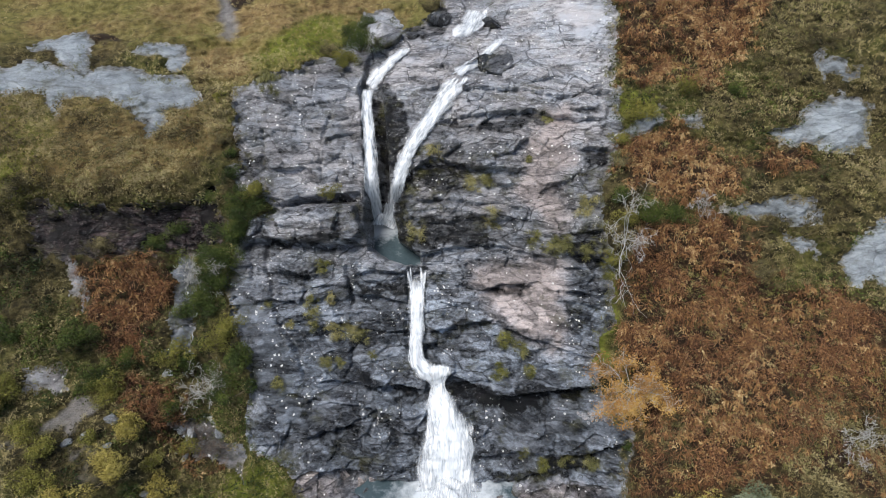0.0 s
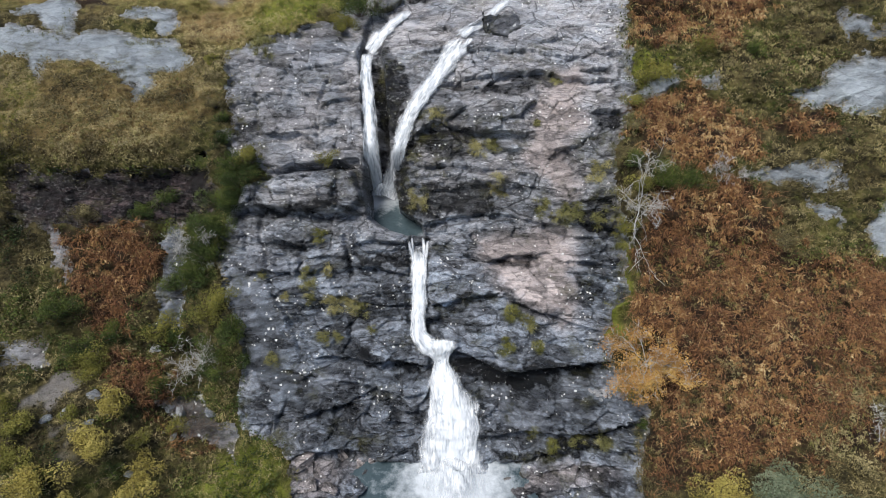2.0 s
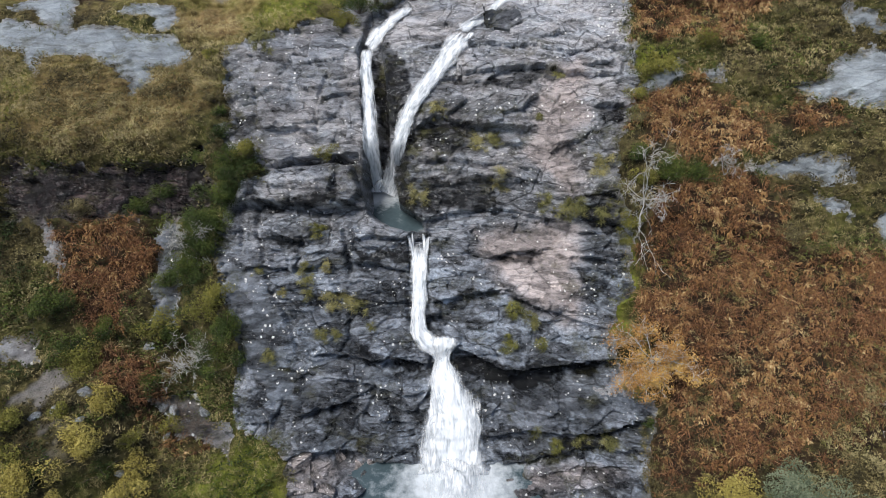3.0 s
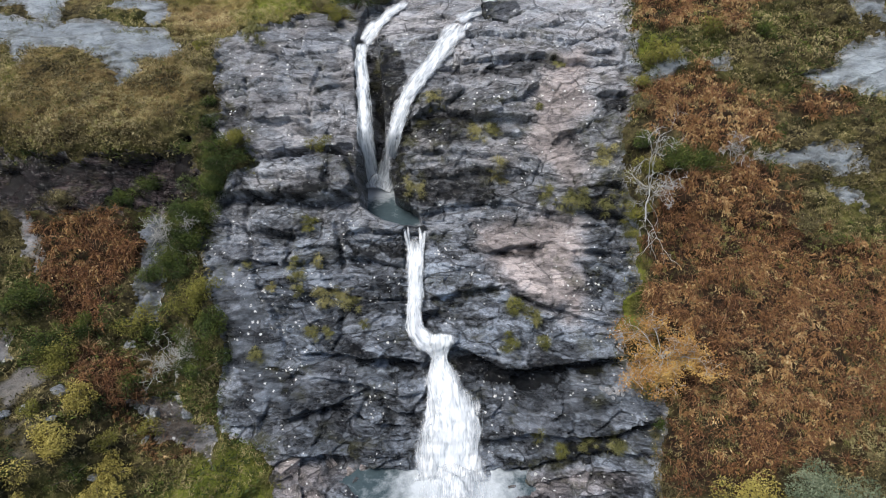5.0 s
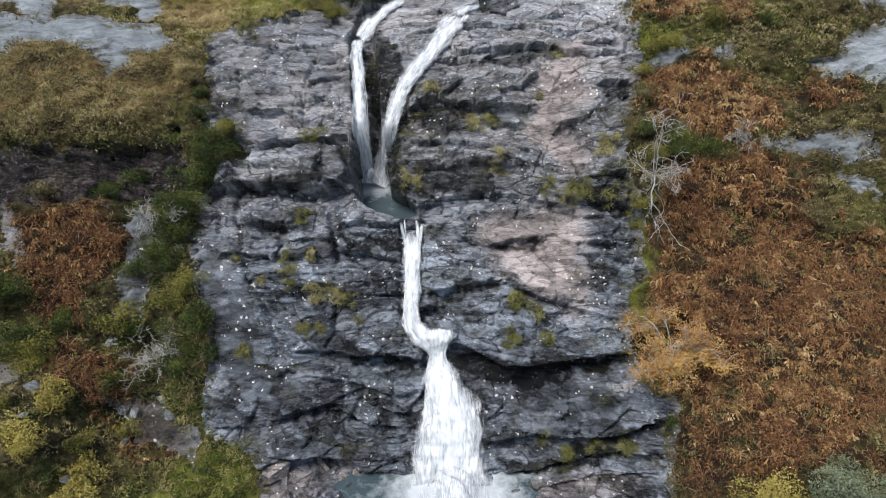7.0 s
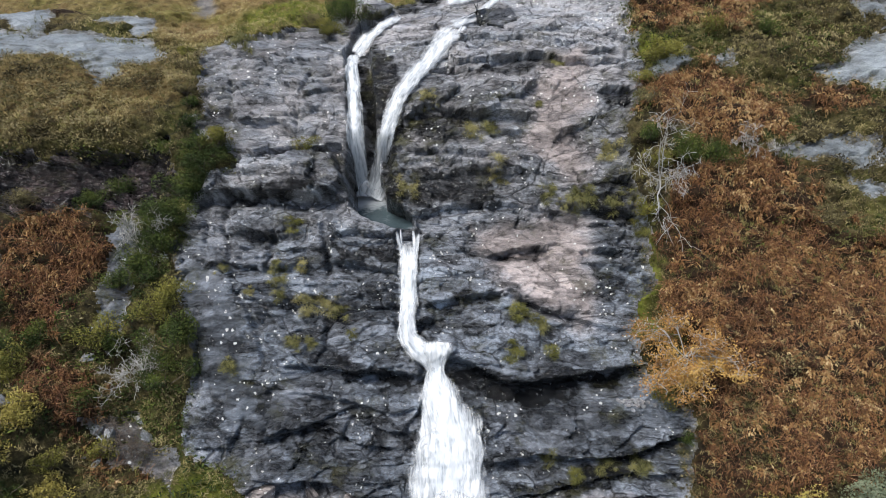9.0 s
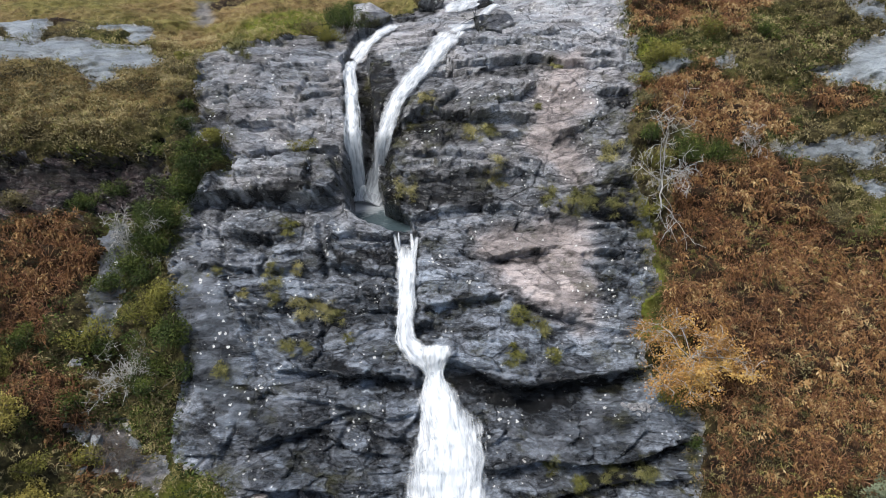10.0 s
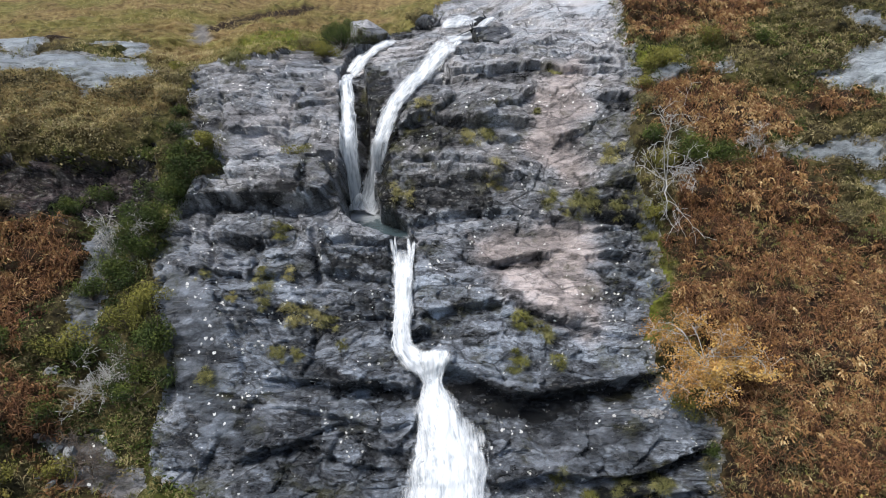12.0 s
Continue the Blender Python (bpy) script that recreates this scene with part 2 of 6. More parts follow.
OUTLINES["block_west"] = [(-11.77, 0.46), (-10.75, 1.39), (-8.67, 2.35), (-6.87, 2.79), (-5.58, 2.93), (-5.21, 1.52), (-5.24, 0.56), (-6.73, -0.07), (-9.39, -0.54), (-11.49, -0.82)]

OUTLINES["smooth_west"] = [(-12.5, -2.9), (-11.6, -2.9), (-10.4, -4.4), (-9.6, -5.9), (-9.0, -7.6), (-8.7, -9.3), (-11.3, -9.9), (-12.0, -7.6), (-12.6, -5.0)]
OUTLINES["smooth_dark"] = [(-10.3, -8.7), (-7.3, -9.0), (-6.6, -10.4), (-8.6, -11.3), (-10.3, -10.6)]
OUTLINES["smooth_knoll"] = [(-1.4, 2.3), (0.4, 2.2), (2.6, 2.1), (2.7, 0.4), (-1.2, 0.3)]
OUTLINES["outcrop_nw"] = [(-29.81, 14.03), (-27.98, 15.26), (-26.39, 16.19), (-25.35, 15.14), (-24.13, 12.1), (-25.33, 12.01), (-26.58, 12.86), (-27.48, 13.7)]
OUTLINES["outcrop_ne"] = [(-22.25, 13.81), (-21.23, 14.84), (-18.83, 14.63), (-18.03, 13.59), (-18.01, 11.97), (-19.14, 12.02), (-19.29, 13.29), (-21.51, 13.4)]
OUTLINES["bright_west"] = [(-29.28, 10.08), (-26.71, 9.63), (-24.14, 6.74), (-24.49, 3.64), (-26.79, 3.29)]
# water film reflecting the sky, painted as a pale patch on the slab
OUTLINES["sky_sheen"] = [(7.5, 17.23), (11.55, 16.85), (10.82, 15.17), (9.75, 13.49), (8.57, 14.45), (7.76, 15.87)]
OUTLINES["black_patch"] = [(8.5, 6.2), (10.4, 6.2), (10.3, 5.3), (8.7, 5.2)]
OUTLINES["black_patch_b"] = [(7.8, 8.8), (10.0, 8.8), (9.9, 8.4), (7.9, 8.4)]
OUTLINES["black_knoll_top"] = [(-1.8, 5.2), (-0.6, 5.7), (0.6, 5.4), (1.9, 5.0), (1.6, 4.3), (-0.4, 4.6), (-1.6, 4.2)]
# shade below the block, painted dark on the rock
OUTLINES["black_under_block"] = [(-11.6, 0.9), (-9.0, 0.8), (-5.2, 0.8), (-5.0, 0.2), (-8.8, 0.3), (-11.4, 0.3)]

# ---------------------------------------------------------------- materials
def material(name):
    m = bpy.data.materials.new(name)
    m.use_nodes = True
    return m, m.node_tree, m.node_tree.nodes["Principled BSDF"]


def node(tree, kind, **values):
    n = tree.nodes.new(kind)
    for key, value in values.items():
        if key in n.inputs:
            n.inputs[key].default_value = value
    return n


def noise_at(tree, scale, detail=4.0, stretch=(1, 1, 1), rough=0.55, turn=(0, 0, 0)):
    """Noise in metres of the world; stretch squeezes the axes."""
    geo = tree.nodes.new("ShaderNodeNewGeometry")
    mp = tree.nodes.new("ShaderNodeMapping")
    mp.inputs["Scale"].default_value = stretch
    mp.inputs["Rotation"].default_value = turn
    tree.links.new(geo.outputs["Position"], mp.inputs["Vector"])
    n = node(tree, "ShaderNodeTexNoise", Scale=scale, Detail=detail, Roughness=rough)
    tree.links.new(mp.outputs[0], n.inputs["Vector"])
    return n.outputs["Fac"]


def ramp(tree, fac, *stops):
    r = tree.nodes.new("ShaderNodeValToRGB")
    e = r.color_ramp.elements
    while len(e) < len(stops):
        e.new(0.5)
    for el, (pos, col) in zip(e, stops):
        el.position = pos
        el.color = (*col, 1) if isinstance(col, tuple) else (col, col, col, 1)
    tree.links.new(fac, r.inputs[0])
    return r.outputs[0]


def mix(tree, fac, a, b, blend="MIX"):
    m = tree.nodes.new("ShaderNodeMix")
    m.data_type, m.blend_type = "RGBA", blend
    for slot, v in ((0, fac), (6, a), (7, b)):
        if isinstance(v, bpy.types.NodeSocket):
            tree.links.new(v, m.inputs[slot])
        elif slot == 0:
            m.inputs[0].default_value = v
        else:
            m.inputs[slot].default_value = (*v, 1)
    return m.outputs[2]


def calc(tree, op, a, b=0.0, clamp=False):
    m = tree.nodes.new("ShaderNodeMath")
    m.operation, m.use_clamp = op, clamp
    for i, v in ((0, a), (1, b)):
        if isinstance(v, bpy.types.NodeSocket):
            tree.links.new(v, m.inputs[i])
        else:
            m.inputs[i].default_value = v
    return m.outputs[0]


def layer(tree, name):
    a = tree.nodes.new("ShaderNodeAttribute")
    a.attribute_name = name
    return a.outputs["Fac"]


def bumped(tree, bsdf, height, strength, distance):
    b = node(tree, "ShaderNodeBump", Strength=strength, Distance=distance)
    tree.links.new(height, b.inputs["Height"])
    tree.links.new(b.outputs[0], bsdf.inputs["Normal"])


def lie_noise(tree, scale, detail=4.0, stretch=(1, 1, 1), rough=0.55, turn=0.0):
    """Noise along the rock face: x along the beds, y up the face, z into the rock."""
    mp = tree.nodes.new("ShaderNodeMapping")
    mp.inputs["Scale"].default_value, mp.inputs["Rotation"].default_value = stretch, (0, 0, turn)
    a = tree.nodes.new("ShaderNodeAttribute")
    a.attribute_name = "lie"
    tree.links.new(a.outputs["Vector"], mp.inputs["Vector"])
    n = node(tree, "ShaderNodeTexNoise", Scale=scale, Detail=detail, Roughness=rough)
    tree.links.new(mp.outputs[0], n.inputs["Vector"])
    return n.outputs["Fac"]


def flakes(tree, scale, stretch, turn, warp):
    """Broken flakes of rock: a random number for each, and the way to its edge."""
    a = tree.nodes.new("ShaderNodeAttribute")
    a.attribute_name = "lie"
    wob = node(tree, "ShaderNodeTexNoise", Scale=1.1 * scale, Detail=4.0, Roughness=0.6)
    tree.links.new(a.outputs["Vector"], wob.inputs["Vector"])
    mp = tree.nodes.new("ShaderNodeMapping")
    mp.inputs["Scale"].default_value, mp.inputs["Rotation"].default_value = stretch, (0, 0, turn)
    tree.links.new(mix(tree, warp / scale, a.outputs["Vector"], wob.outputs["Color"], "ADD"), mp.inputs["Vector"])
    tone, edge = node(tree, "ShaderNodeTexVoronoi", Scale=scale), node(tree, "ShaderNodeTexVoronoi", Scale=scale)
    edge.feature = "DISTANCE_TO_EDGE"
    for v in (tone, edge):
        tree.links.new(mp.outputs[0], v.inputs["Vector"])
    part_of = tree.nodes.new("ShaderNodeSeparateColor")
    tree.links.new(tone.outputs["Color"], part_of.inputs[0])
    return part_of.outputs[0], edge.outputs["Distance"]


def rock_material():
    m, t, s = material("layered_wet_rock")
    add = lambda a, b: calc(t, "ADD", a, b)
    mul = lambda a, b: calc(t, "MULTIPLY", a, b)
    even = lambda n, k: mul(calc(t, "SUBTRACT", n, 0.5), k)
    big, big_edge = flakes(t, 0.55, (0.7, 1.25, 0.5), radians(8), 0.45)
    mid, mid_edge = flakes(t, 1.5, (0.6, 1.5, 0.5), radians(-6), 0.5)
    chip, chip_edge = flakes(t, 4.2, (0.6, 1.5, 0.6), radians(5), 0.6)
    blotch = lie_noise(t, 0.30, 6, (0.8, 1.1, 0.6), 0.62)
    cloud = lie_noise(t, 1.3, 7, (0.8, 1.2, 0.6), 0.68)
    grain = lie_noise(t, 6.0, 6, (0.8, 1.3, 0.8), 0.75)
    fine = lie_noise(t, 19.0, 3, (0.8, 1.3, 1), 0.75)
    hue = lie_noise(t, 0.5, 5, (1, 1.2, 0.6), 0.6)
    rugged = calc(t, "SUBTRACT", 1.0, mul(layer(t, "planed"), 0.75))
    tone = add(add(even(blotch, 0.24), even(cloud, 0.24)), 0.519)
    rough_tone = add(add(even(big, 0.085), even(mid, 0.095)), add(even(chip, 0.06), even(grain, 0.30)))
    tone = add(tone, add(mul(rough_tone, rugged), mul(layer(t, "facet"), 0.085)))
    # thin beds, shifted from flake to flake; pale lit lip and shaded underside painted in
    face = t.nodes.new("ShaderNodeAttribute")
    face.attribute_name = "lie"
    along = t.nodes.new("ShaderNodeSeparateXYZ")
    t.links.new(face.outputs["Vector"], along.inputs[0])
    rise = along.outputs[1]
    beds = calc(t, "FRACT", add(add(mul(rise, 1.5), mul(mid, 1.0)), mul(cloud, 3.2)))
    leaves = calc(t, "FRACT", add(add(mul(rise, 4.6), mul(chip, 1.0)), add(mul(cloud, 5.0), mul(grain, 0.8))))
    lit_lip = mul(add(mul(ramp(t, beds, (0.0, 1.0), (0.22, 0.0)), 0.035), mul(ramp(t, leaves, (0.0, 1.0), (0.30, 0.0)), 0.035)), rugged)
    tone = add(tone, lit_lip)
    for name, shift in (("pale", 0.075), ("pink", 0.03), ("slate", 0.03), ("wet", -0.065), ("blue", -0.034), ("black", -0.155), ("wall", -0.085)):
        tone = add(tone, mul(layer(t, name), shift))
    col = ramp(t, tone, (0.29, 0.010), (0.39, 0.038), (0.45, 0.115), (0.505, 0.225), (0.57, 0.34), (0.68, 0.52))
    col = mix(t, mul(rugged, 0.6), col, ramp(t, fine, (0.34, 0.40), (0.48, 0.95), (0.66, 1.5)), "MULTIPLY")
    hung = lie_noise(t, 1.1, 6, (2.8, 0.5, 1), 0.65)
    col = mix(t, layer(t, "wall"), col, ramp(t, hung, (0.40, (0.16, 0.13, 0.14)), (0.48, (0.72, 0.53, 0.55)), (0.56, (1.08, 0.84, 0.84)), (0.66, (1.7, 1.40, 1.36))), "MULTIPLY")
    tint = mix(t, ramp(t, hue, (0.40, 0.0), (0.60, 1.0)), (0.965, 0.99, 1.04), (1.055, 0.985, 0.955))
    tint = mix(t, mul(layer(t, "blue"), 0.6), tint, (0.78, 0.965, 1.20))
    tint = mix(t, layer(t, "pink"), tint, (1.13, 0.98, 0.93))
    tint = mix(t, layer(t, "slate"), tint, (0.90, 1.0, 1.06))
    col = mix(t, 1.0, col, tint, "MULTIPLY")
    # open joints between the flakes, broken off here and there
    gate = lambda scale, lo, hi: ramp(t, lie_noise(t, scale, 4, (0.8, 1.2, 0.6), 0.6), (lo, 0.0), (hi, 1.0))
    joint = mul(ramp(t, big_edge, (0.010, 1.0), (0.028, 0.0)), gate(0.6, 0.44, 0.52))
    crack = mul(ramp(t, mid_edge, (0.014, 1.0), (0.048, 0.0)), gate(0.9, 0.51, 0.60))
    nick = mul(mul(ramp(t, chip_edge, (0.0, 1.0), (0.10, 0.0)), gate(1.7, 0.52, 0.62)), 0.5)
    # shade under each bed's lip, drawn as dark lines beside the joints
    lip_shade = mul(mul(ramp(t, beds, (0.88, 0.0), (0.95, 1.0)), gate(0.8, 0.46, 0.54)), 0.9)
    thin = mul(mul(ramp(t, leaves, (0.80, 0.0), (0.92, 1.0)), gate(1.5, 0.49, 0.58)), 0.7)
    nick = calc(t, "MAXIMUM", nick, calc(t, "MAXIMUM", lip_shade, thin))
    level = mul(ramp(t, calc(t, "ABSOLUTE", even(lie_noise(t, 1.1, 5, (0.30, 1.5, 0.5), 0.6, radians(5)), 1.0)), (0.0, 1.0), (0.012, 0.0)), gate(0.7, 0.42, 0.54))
    joints_and_shade = mul(calc(t, "MAXIMUM", calc(t, "MAXIMUM", joint, level), calc(t, "MAXIMUM", crack, nick)), rugged)
    col = mix(t, mul(joints_and_shade, 0.66), col, (0.014, 0.014, 0.016))
    # moss in the cracks and pale lichen discs
    moss = mul(layer(t, "moss"), ramp(t, lie_noise(t, 1.3, 7, (1, 1.2, 1), 0.76), (0.49, 0.0), (0.57, 0.95)))
    col = mix(t, moss, col, mix(t, ramp(t, fine, (0.35, 0.0), (0.65, 1.0)), (0.014, 0.015, 0.007), (0.11, 0.105, 0.032)))

    def discs(scale, share, reach):
        a = t.nodes.new("ShaderNodeAttribute")
        a.attribute_name = "lie"
        wob = node(t, "ShaderNodeTexNoise", Scale=7.0, Detail=3.0)
        t.links.new(a.outputs["Vector"], wob.inputs["Vector"])
        v = node(t, "ShaderNodeTexVoronoi", Scale=scale)
        t.links.new(mix(t, 0.14, a.outputs["Vector"], wob.outputs["Color"], "ADD"), v.inputs["Vector"])
        size = mul(ramp(t, lie_noise(t, 0.55, 3), (share, 0.0), (share + 0.16, 1.0)), reach)
        return calc(t, "LESS_THAN", v.outputs["Distance"], mul(size, ramp(t, fine, (0.30, 0.45), (0.55, 1.0))))

    white = calc(t, "MAXIMUM", discs(1.3, 0.39, 0.12), discs(2.9, 0.41, 0.20))
    col = mix(t, mul(mul(white, 0.9), calc(t, "SUBTRACT", 1.0, calc(t, "MAXIMUM", calc(t, "MAXIMUM", layer(t, "slate"), layer(t, "wall")), mul(layer(t, "black"), 0.8)), True)), col, (0.80, 0.80, 0.77))
    t.links.new(col, s.inputs["Base Color"])
    t.links.new(ramp(t, tone, (0.34, 0.22), (0.46, 0.40), (0.62, 0.75)), s.inputs["Roughness"])
    h = add(add(mul(cloud, 0.8), mul(grain, 0.45)), add(mul(fine, 0.08), mul(rugged, add(mul(mid, 0.16), mul(chip, 0.08)))))
    h = calc(t, "SUBTRACT", h, mul(rugged, add(mul(beds, 0.26), mul(leaves, 0.14))))
    h = calc(t, "SUBTRACT", h, mul(joints_and_shade, 0.30))
    bumped(t, s, h, 0.9, 0.38)
    return m


def turf_material():
    m, t, s = material("autumn_moor_turf")
    clump = noise_at(t, 1.7, 6, (1, 1, 1), 0.68)
    blade = noise_at(t, 14.0, 4, (1, 1, 0.5), 0.7)
    field = noise_at(t, 0.22, 4, (1, 1, 1), 0.6)
    col = ramp(t, clump, (0.34, (0.012, 0.010, 0.006)), (0.46, (0.044, 0.036, 0.015)), (0.57, (0.105, 0.086, 0.036)), (0.74, (0.21, 0.17, 0.075)))
    green = ramp(t, clump, (0.32, (0.022, 0.030, 0.008)), (0.5, (0.085, 0.098, 0.018)), (0.7, (0.20, 0.20, 0.045)))
    col = mix(t, ramp(t, field, (0.46, 0.0), (0.66, 0.55)), col, green)
    gold = ramp(t, clump, (0.32, (0.095, 0.060, 0.028)), (0.5, (0.27, 0.185, 0.080)), (0.72, (0.42, 0.32, 0.14)))
    meadow = ramp(t, clump, (0.3, (0.085, 0.080, 0.020)), (0.55, (0.21, 0.195, 0.055)), (0.75, (0.32, 0.29, 0.10)))
    gold = mix(t, ramp(t, noise_at(t, 0.14, 5, (1, 1, 1), 0.6), (0.44, 0.0), (0.58, 0.85)), gold, meadow)
    col = mix(t, layer(t, "gold"), col, gold)
    bright = ramp(t, clump, (0.3, (0.075, 0.095, 0.012)), (0.55, (0.20, 0.22, 0.035)), (0.75, (0.32, 0.32, 0.07)))
    col = mix(t, layer(t, "bright"), col, bright)
    # dark brown litter; the shade between the fronds is put into its colour
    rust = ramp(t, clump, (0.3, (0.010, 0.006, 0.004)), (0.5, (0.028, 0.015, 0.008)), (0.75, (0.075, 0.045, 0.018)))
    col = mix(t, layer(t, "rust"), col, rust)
    col = mix(t, layer(t, "peat"), col, mix(t, clump, (0.010, 0.007, 0.005), (0.060, 0.038, 0.024)))
    grit = mix(t, blade, (0.17, 0.155, 0.14), (0.36, 0.34, 0.32))
    col = mix(t, layer(t, "gravel"), col, grit)
    col = mix(t, 0.30, col, ramp(t, blade, (0.3, 0.35), (0.7, 1.0)), "MULTIPLY")
    t.links.new(col, s.inputs["Base Color"])
    s.inputs["Roughness"].default_value = 0.9
    s.inputs["Specular IOR Level"].default_value = 0.2
    bumped(t, s, calc(t, "ADD", clump, calc(t, "MULTIPLY", blade, 0.4)), 1.0, 0.30)
    return m


def falling_water_material():
    m, t, s = material("white_falling_water")
    uv = t.nodes.new("ShaderNodeAttribute")
    uv.attribute_name = "flow"

    def streak(across, along, detail):
        mp = t.nodes.new("ShaderNodeMapping")
        mp.inputs["Scale"].default_value = (across, along, 1)
        t.links.new(uv.outputs["Vector"], mp.inputs["Vector"])
        n = node(t, "ShaderNodeTexNoise", Scale=1.0, Detail=detail, Roughness=0.65, Distortion=0.3)
        t.links.new(mp.outputs[0], n.inputs["Vector"])
        return n.outputs["Fac"]

    fine, broad = streak(7.0, 1.4, 6), streak(2.6, 0.7, 5)
    both = calc(t, "ADD", calc(t, "MULTIPLY", fine, 0.6), calc(t, "MULTIPLY", broad, 0.4))
    t.links.new(ramp(t, both, (0.34, (0.44, 0.49, 0.53)), (0.45, (0.56, 0.595, 0.62)), (0.57, (0.68, 0.70, 0.71))), s.inputs["Base Color"])
    s.inputs["Roughness"].default_value = 0.45
    cover = calc(t, "ADD", calc(t, "MULTIPLY", calc(t, "SUBTRACT", both, 0.5), 3.0), layer(t, "cover"), True)
    t.links.new(cover, s.inputs["Alpha"])
    bumped(t, s, both, 0.35, 0.05)
    return m


def pool_material():
    m, t, s = material("dark_pool_water")
    foam = layer(t, "foam")
    n = noise_at(t, 1.6, 6, (1, 1, 1), 0.65)
    k = calc(t, "MULTIPLY", calc(t, "SUBTRACT", calc(t, "ADD", foam, n), 0.60), 1.7, True)
    t.links.new(mix(t, k, mix(t, n, (0.020, 0.036, 0.042), (0.085, 0.115, 0.125)), (0.50, 0.535, 0.555)), s.inputs["Base Color"])
    t.links.new(ramp(t, k, (0.0, 0.12), (1.0, 0.7)), s.inputs["Roughness"])
    s.inputs["IOR"].default_value = 1.33
    s.inputs["Specular IOR Level"].default_value = 0.35
    bumped(t, s, noise_at(t, 5.0, 3), 0.5, 0.06)
    return m


ROCK, TURF, FALLS, POOL = rock_material(), turf_material(), falling_water_material(), pool_material()

# ---------------------------------------------------------------- ground, cliff and outcrops
def hashed(i, j, seed):
    n = (i * 374761393 + j * 668265263 + seed * 974711) & 0xFFFFFFFF
    n = ((n ^ (n >> 13)) * 1274126177) & 0xFFFFFFFF
    return ((n ^ (n >> 16)) & 0xFFFF) / 65535.0


def grain2(x, y, seed):
    """Smooth value noise, 0 to 1."""
    i, j = np.floor(x).astype(np.int64), np.floor(y).astype(np.int64)
    u, v = x - i, y - j
    u, v = u * u * u * (u * (u * 6 - 15) + 10), v * v * v * (v * (v * 6 - 15) + 10)
    a, b, c, d = hashed(i, j, seed), hashed(i + 1, j, seed), hashed(i, j + 1, seed), hashed(i + 1, j + 1, seed)
    return a + (b - a) * u + (c - a) * v + (a - b - c + d) * u * v


def rough2(x, y, seed, octaves=4, gain=0.5):
    """Noise of several octaves, -1 to 1."""
    total, amp, norm = 0.0, 1.0, 0.0
    for k in range(octaves):
        total, norm = total + amp * (grain2(x * 2**k + 17.3 * k, y * 2**k - 9.1 * k, seed + k) * 2 - 1), norm + amp
        amp *= gain
    return total / norm


def inside(x, w, outline, ragged=0.35, seed=5):
    """How far inside an outline each point lies, in metres (outside: minus), with an uneven edge."""
    p = np.array(outline)
    out = np.full(x.shape, -9.0)
    lo, hi = p.min(0) - 2.5, p.max(0) + 2.5
    k = np.nonzero((x > lo[0]) & (x < hi[0]) & (w > lo[1]) & (w < hi[1]))[0]
    if not len(k):
        return out
    px = x[k] + ragged * rough2(x[k] * 0.9, w[k] * 0.9, seed, 4, 0.6)
    pw = w[k] + ragged * rough2(x[k] * 0.9 + 50, w[k] * 0.9, seed + 9, 4, 0.6)
    best, odd = np.full(len(k), 81.0), np.zeros(len(k), bool)
    for (ax, aw), (bx, bw) in zip(p, np.roll(p, -1, 0)):
        ex, ew = bx - ax, bw - aw
        t = np.clip(((px - ax) * ex + (pw - aw) * ew) / (ex * ex + ew * ew + 1e-9), 0, 1)
        best = np.minimum(best, (px - ax - t * ex) ** 2 + (pw - aw - t * ew) ** 2)
        if ew:
            odd ^= ((aw > pw) != (bw > pw)) & (px < ax + (pw - aw) * ex / ew)
    out[k] = np.sqrt(best) * np.where(odd, 1, -1)
    return out


def axis(lo, hi, step, far_lo, far_hi, grow=1.12):
    mid = list(np.arange(lo, hi + step / 2, step))
    low, high, s = [], [], step
    v = lo
    while v > far_lo:
        s *= grow
        v -= s
        low.append(v)
    s, v = step, hi
    while v < far_hi:
        s *= grow
        v += s
        high.append(v)
    return np.array(low[::-1] + mid + high)


AX = axis(-14, 12, 0.070, -450, 450)
AX = np.r_[axis(-28, -14.05, 0.125, -450, -14.1), AX[(AX > -14.01) & (AX < 12.04)], axis(12.1, 26, 0.125, 12.1, 450)]
AW = axis(-15.5, 18.5, 0.064, -130, 420)
NX, NW = len(AX), len(AW)
GX, GW = (g.ravel() for g in np.meshgrid(AX, AW))
DEPTH = hill(GX, GW)

# rock regions
ROCKS = ["cliff", "slab_west", "wall_west", "gully_slab", "gully_foot", "boulder_west", "ledge_west", "outcrop_e1", "outcrop_e2", "outcrop_e3",
         "outcrop_e4", "outcrop_e5", "outcrop_e6", "outcrop_e7", "outcrop_nw", "outcrop_ne"]
IN = {name: inside(GX, GW, line, 0.55 if name == "cliff" else 0.12 if name.startswith("white") else 0.45 if name in ("slab_west", "outcrop_nw", "outcrop_ne") else 0.75) for name, line in OUTLINES.items()}
rocky = np.max([IN[n] for n in ROCKS], 0)
ROCKY = smoothstep(-0.15, 0.25, rocky)

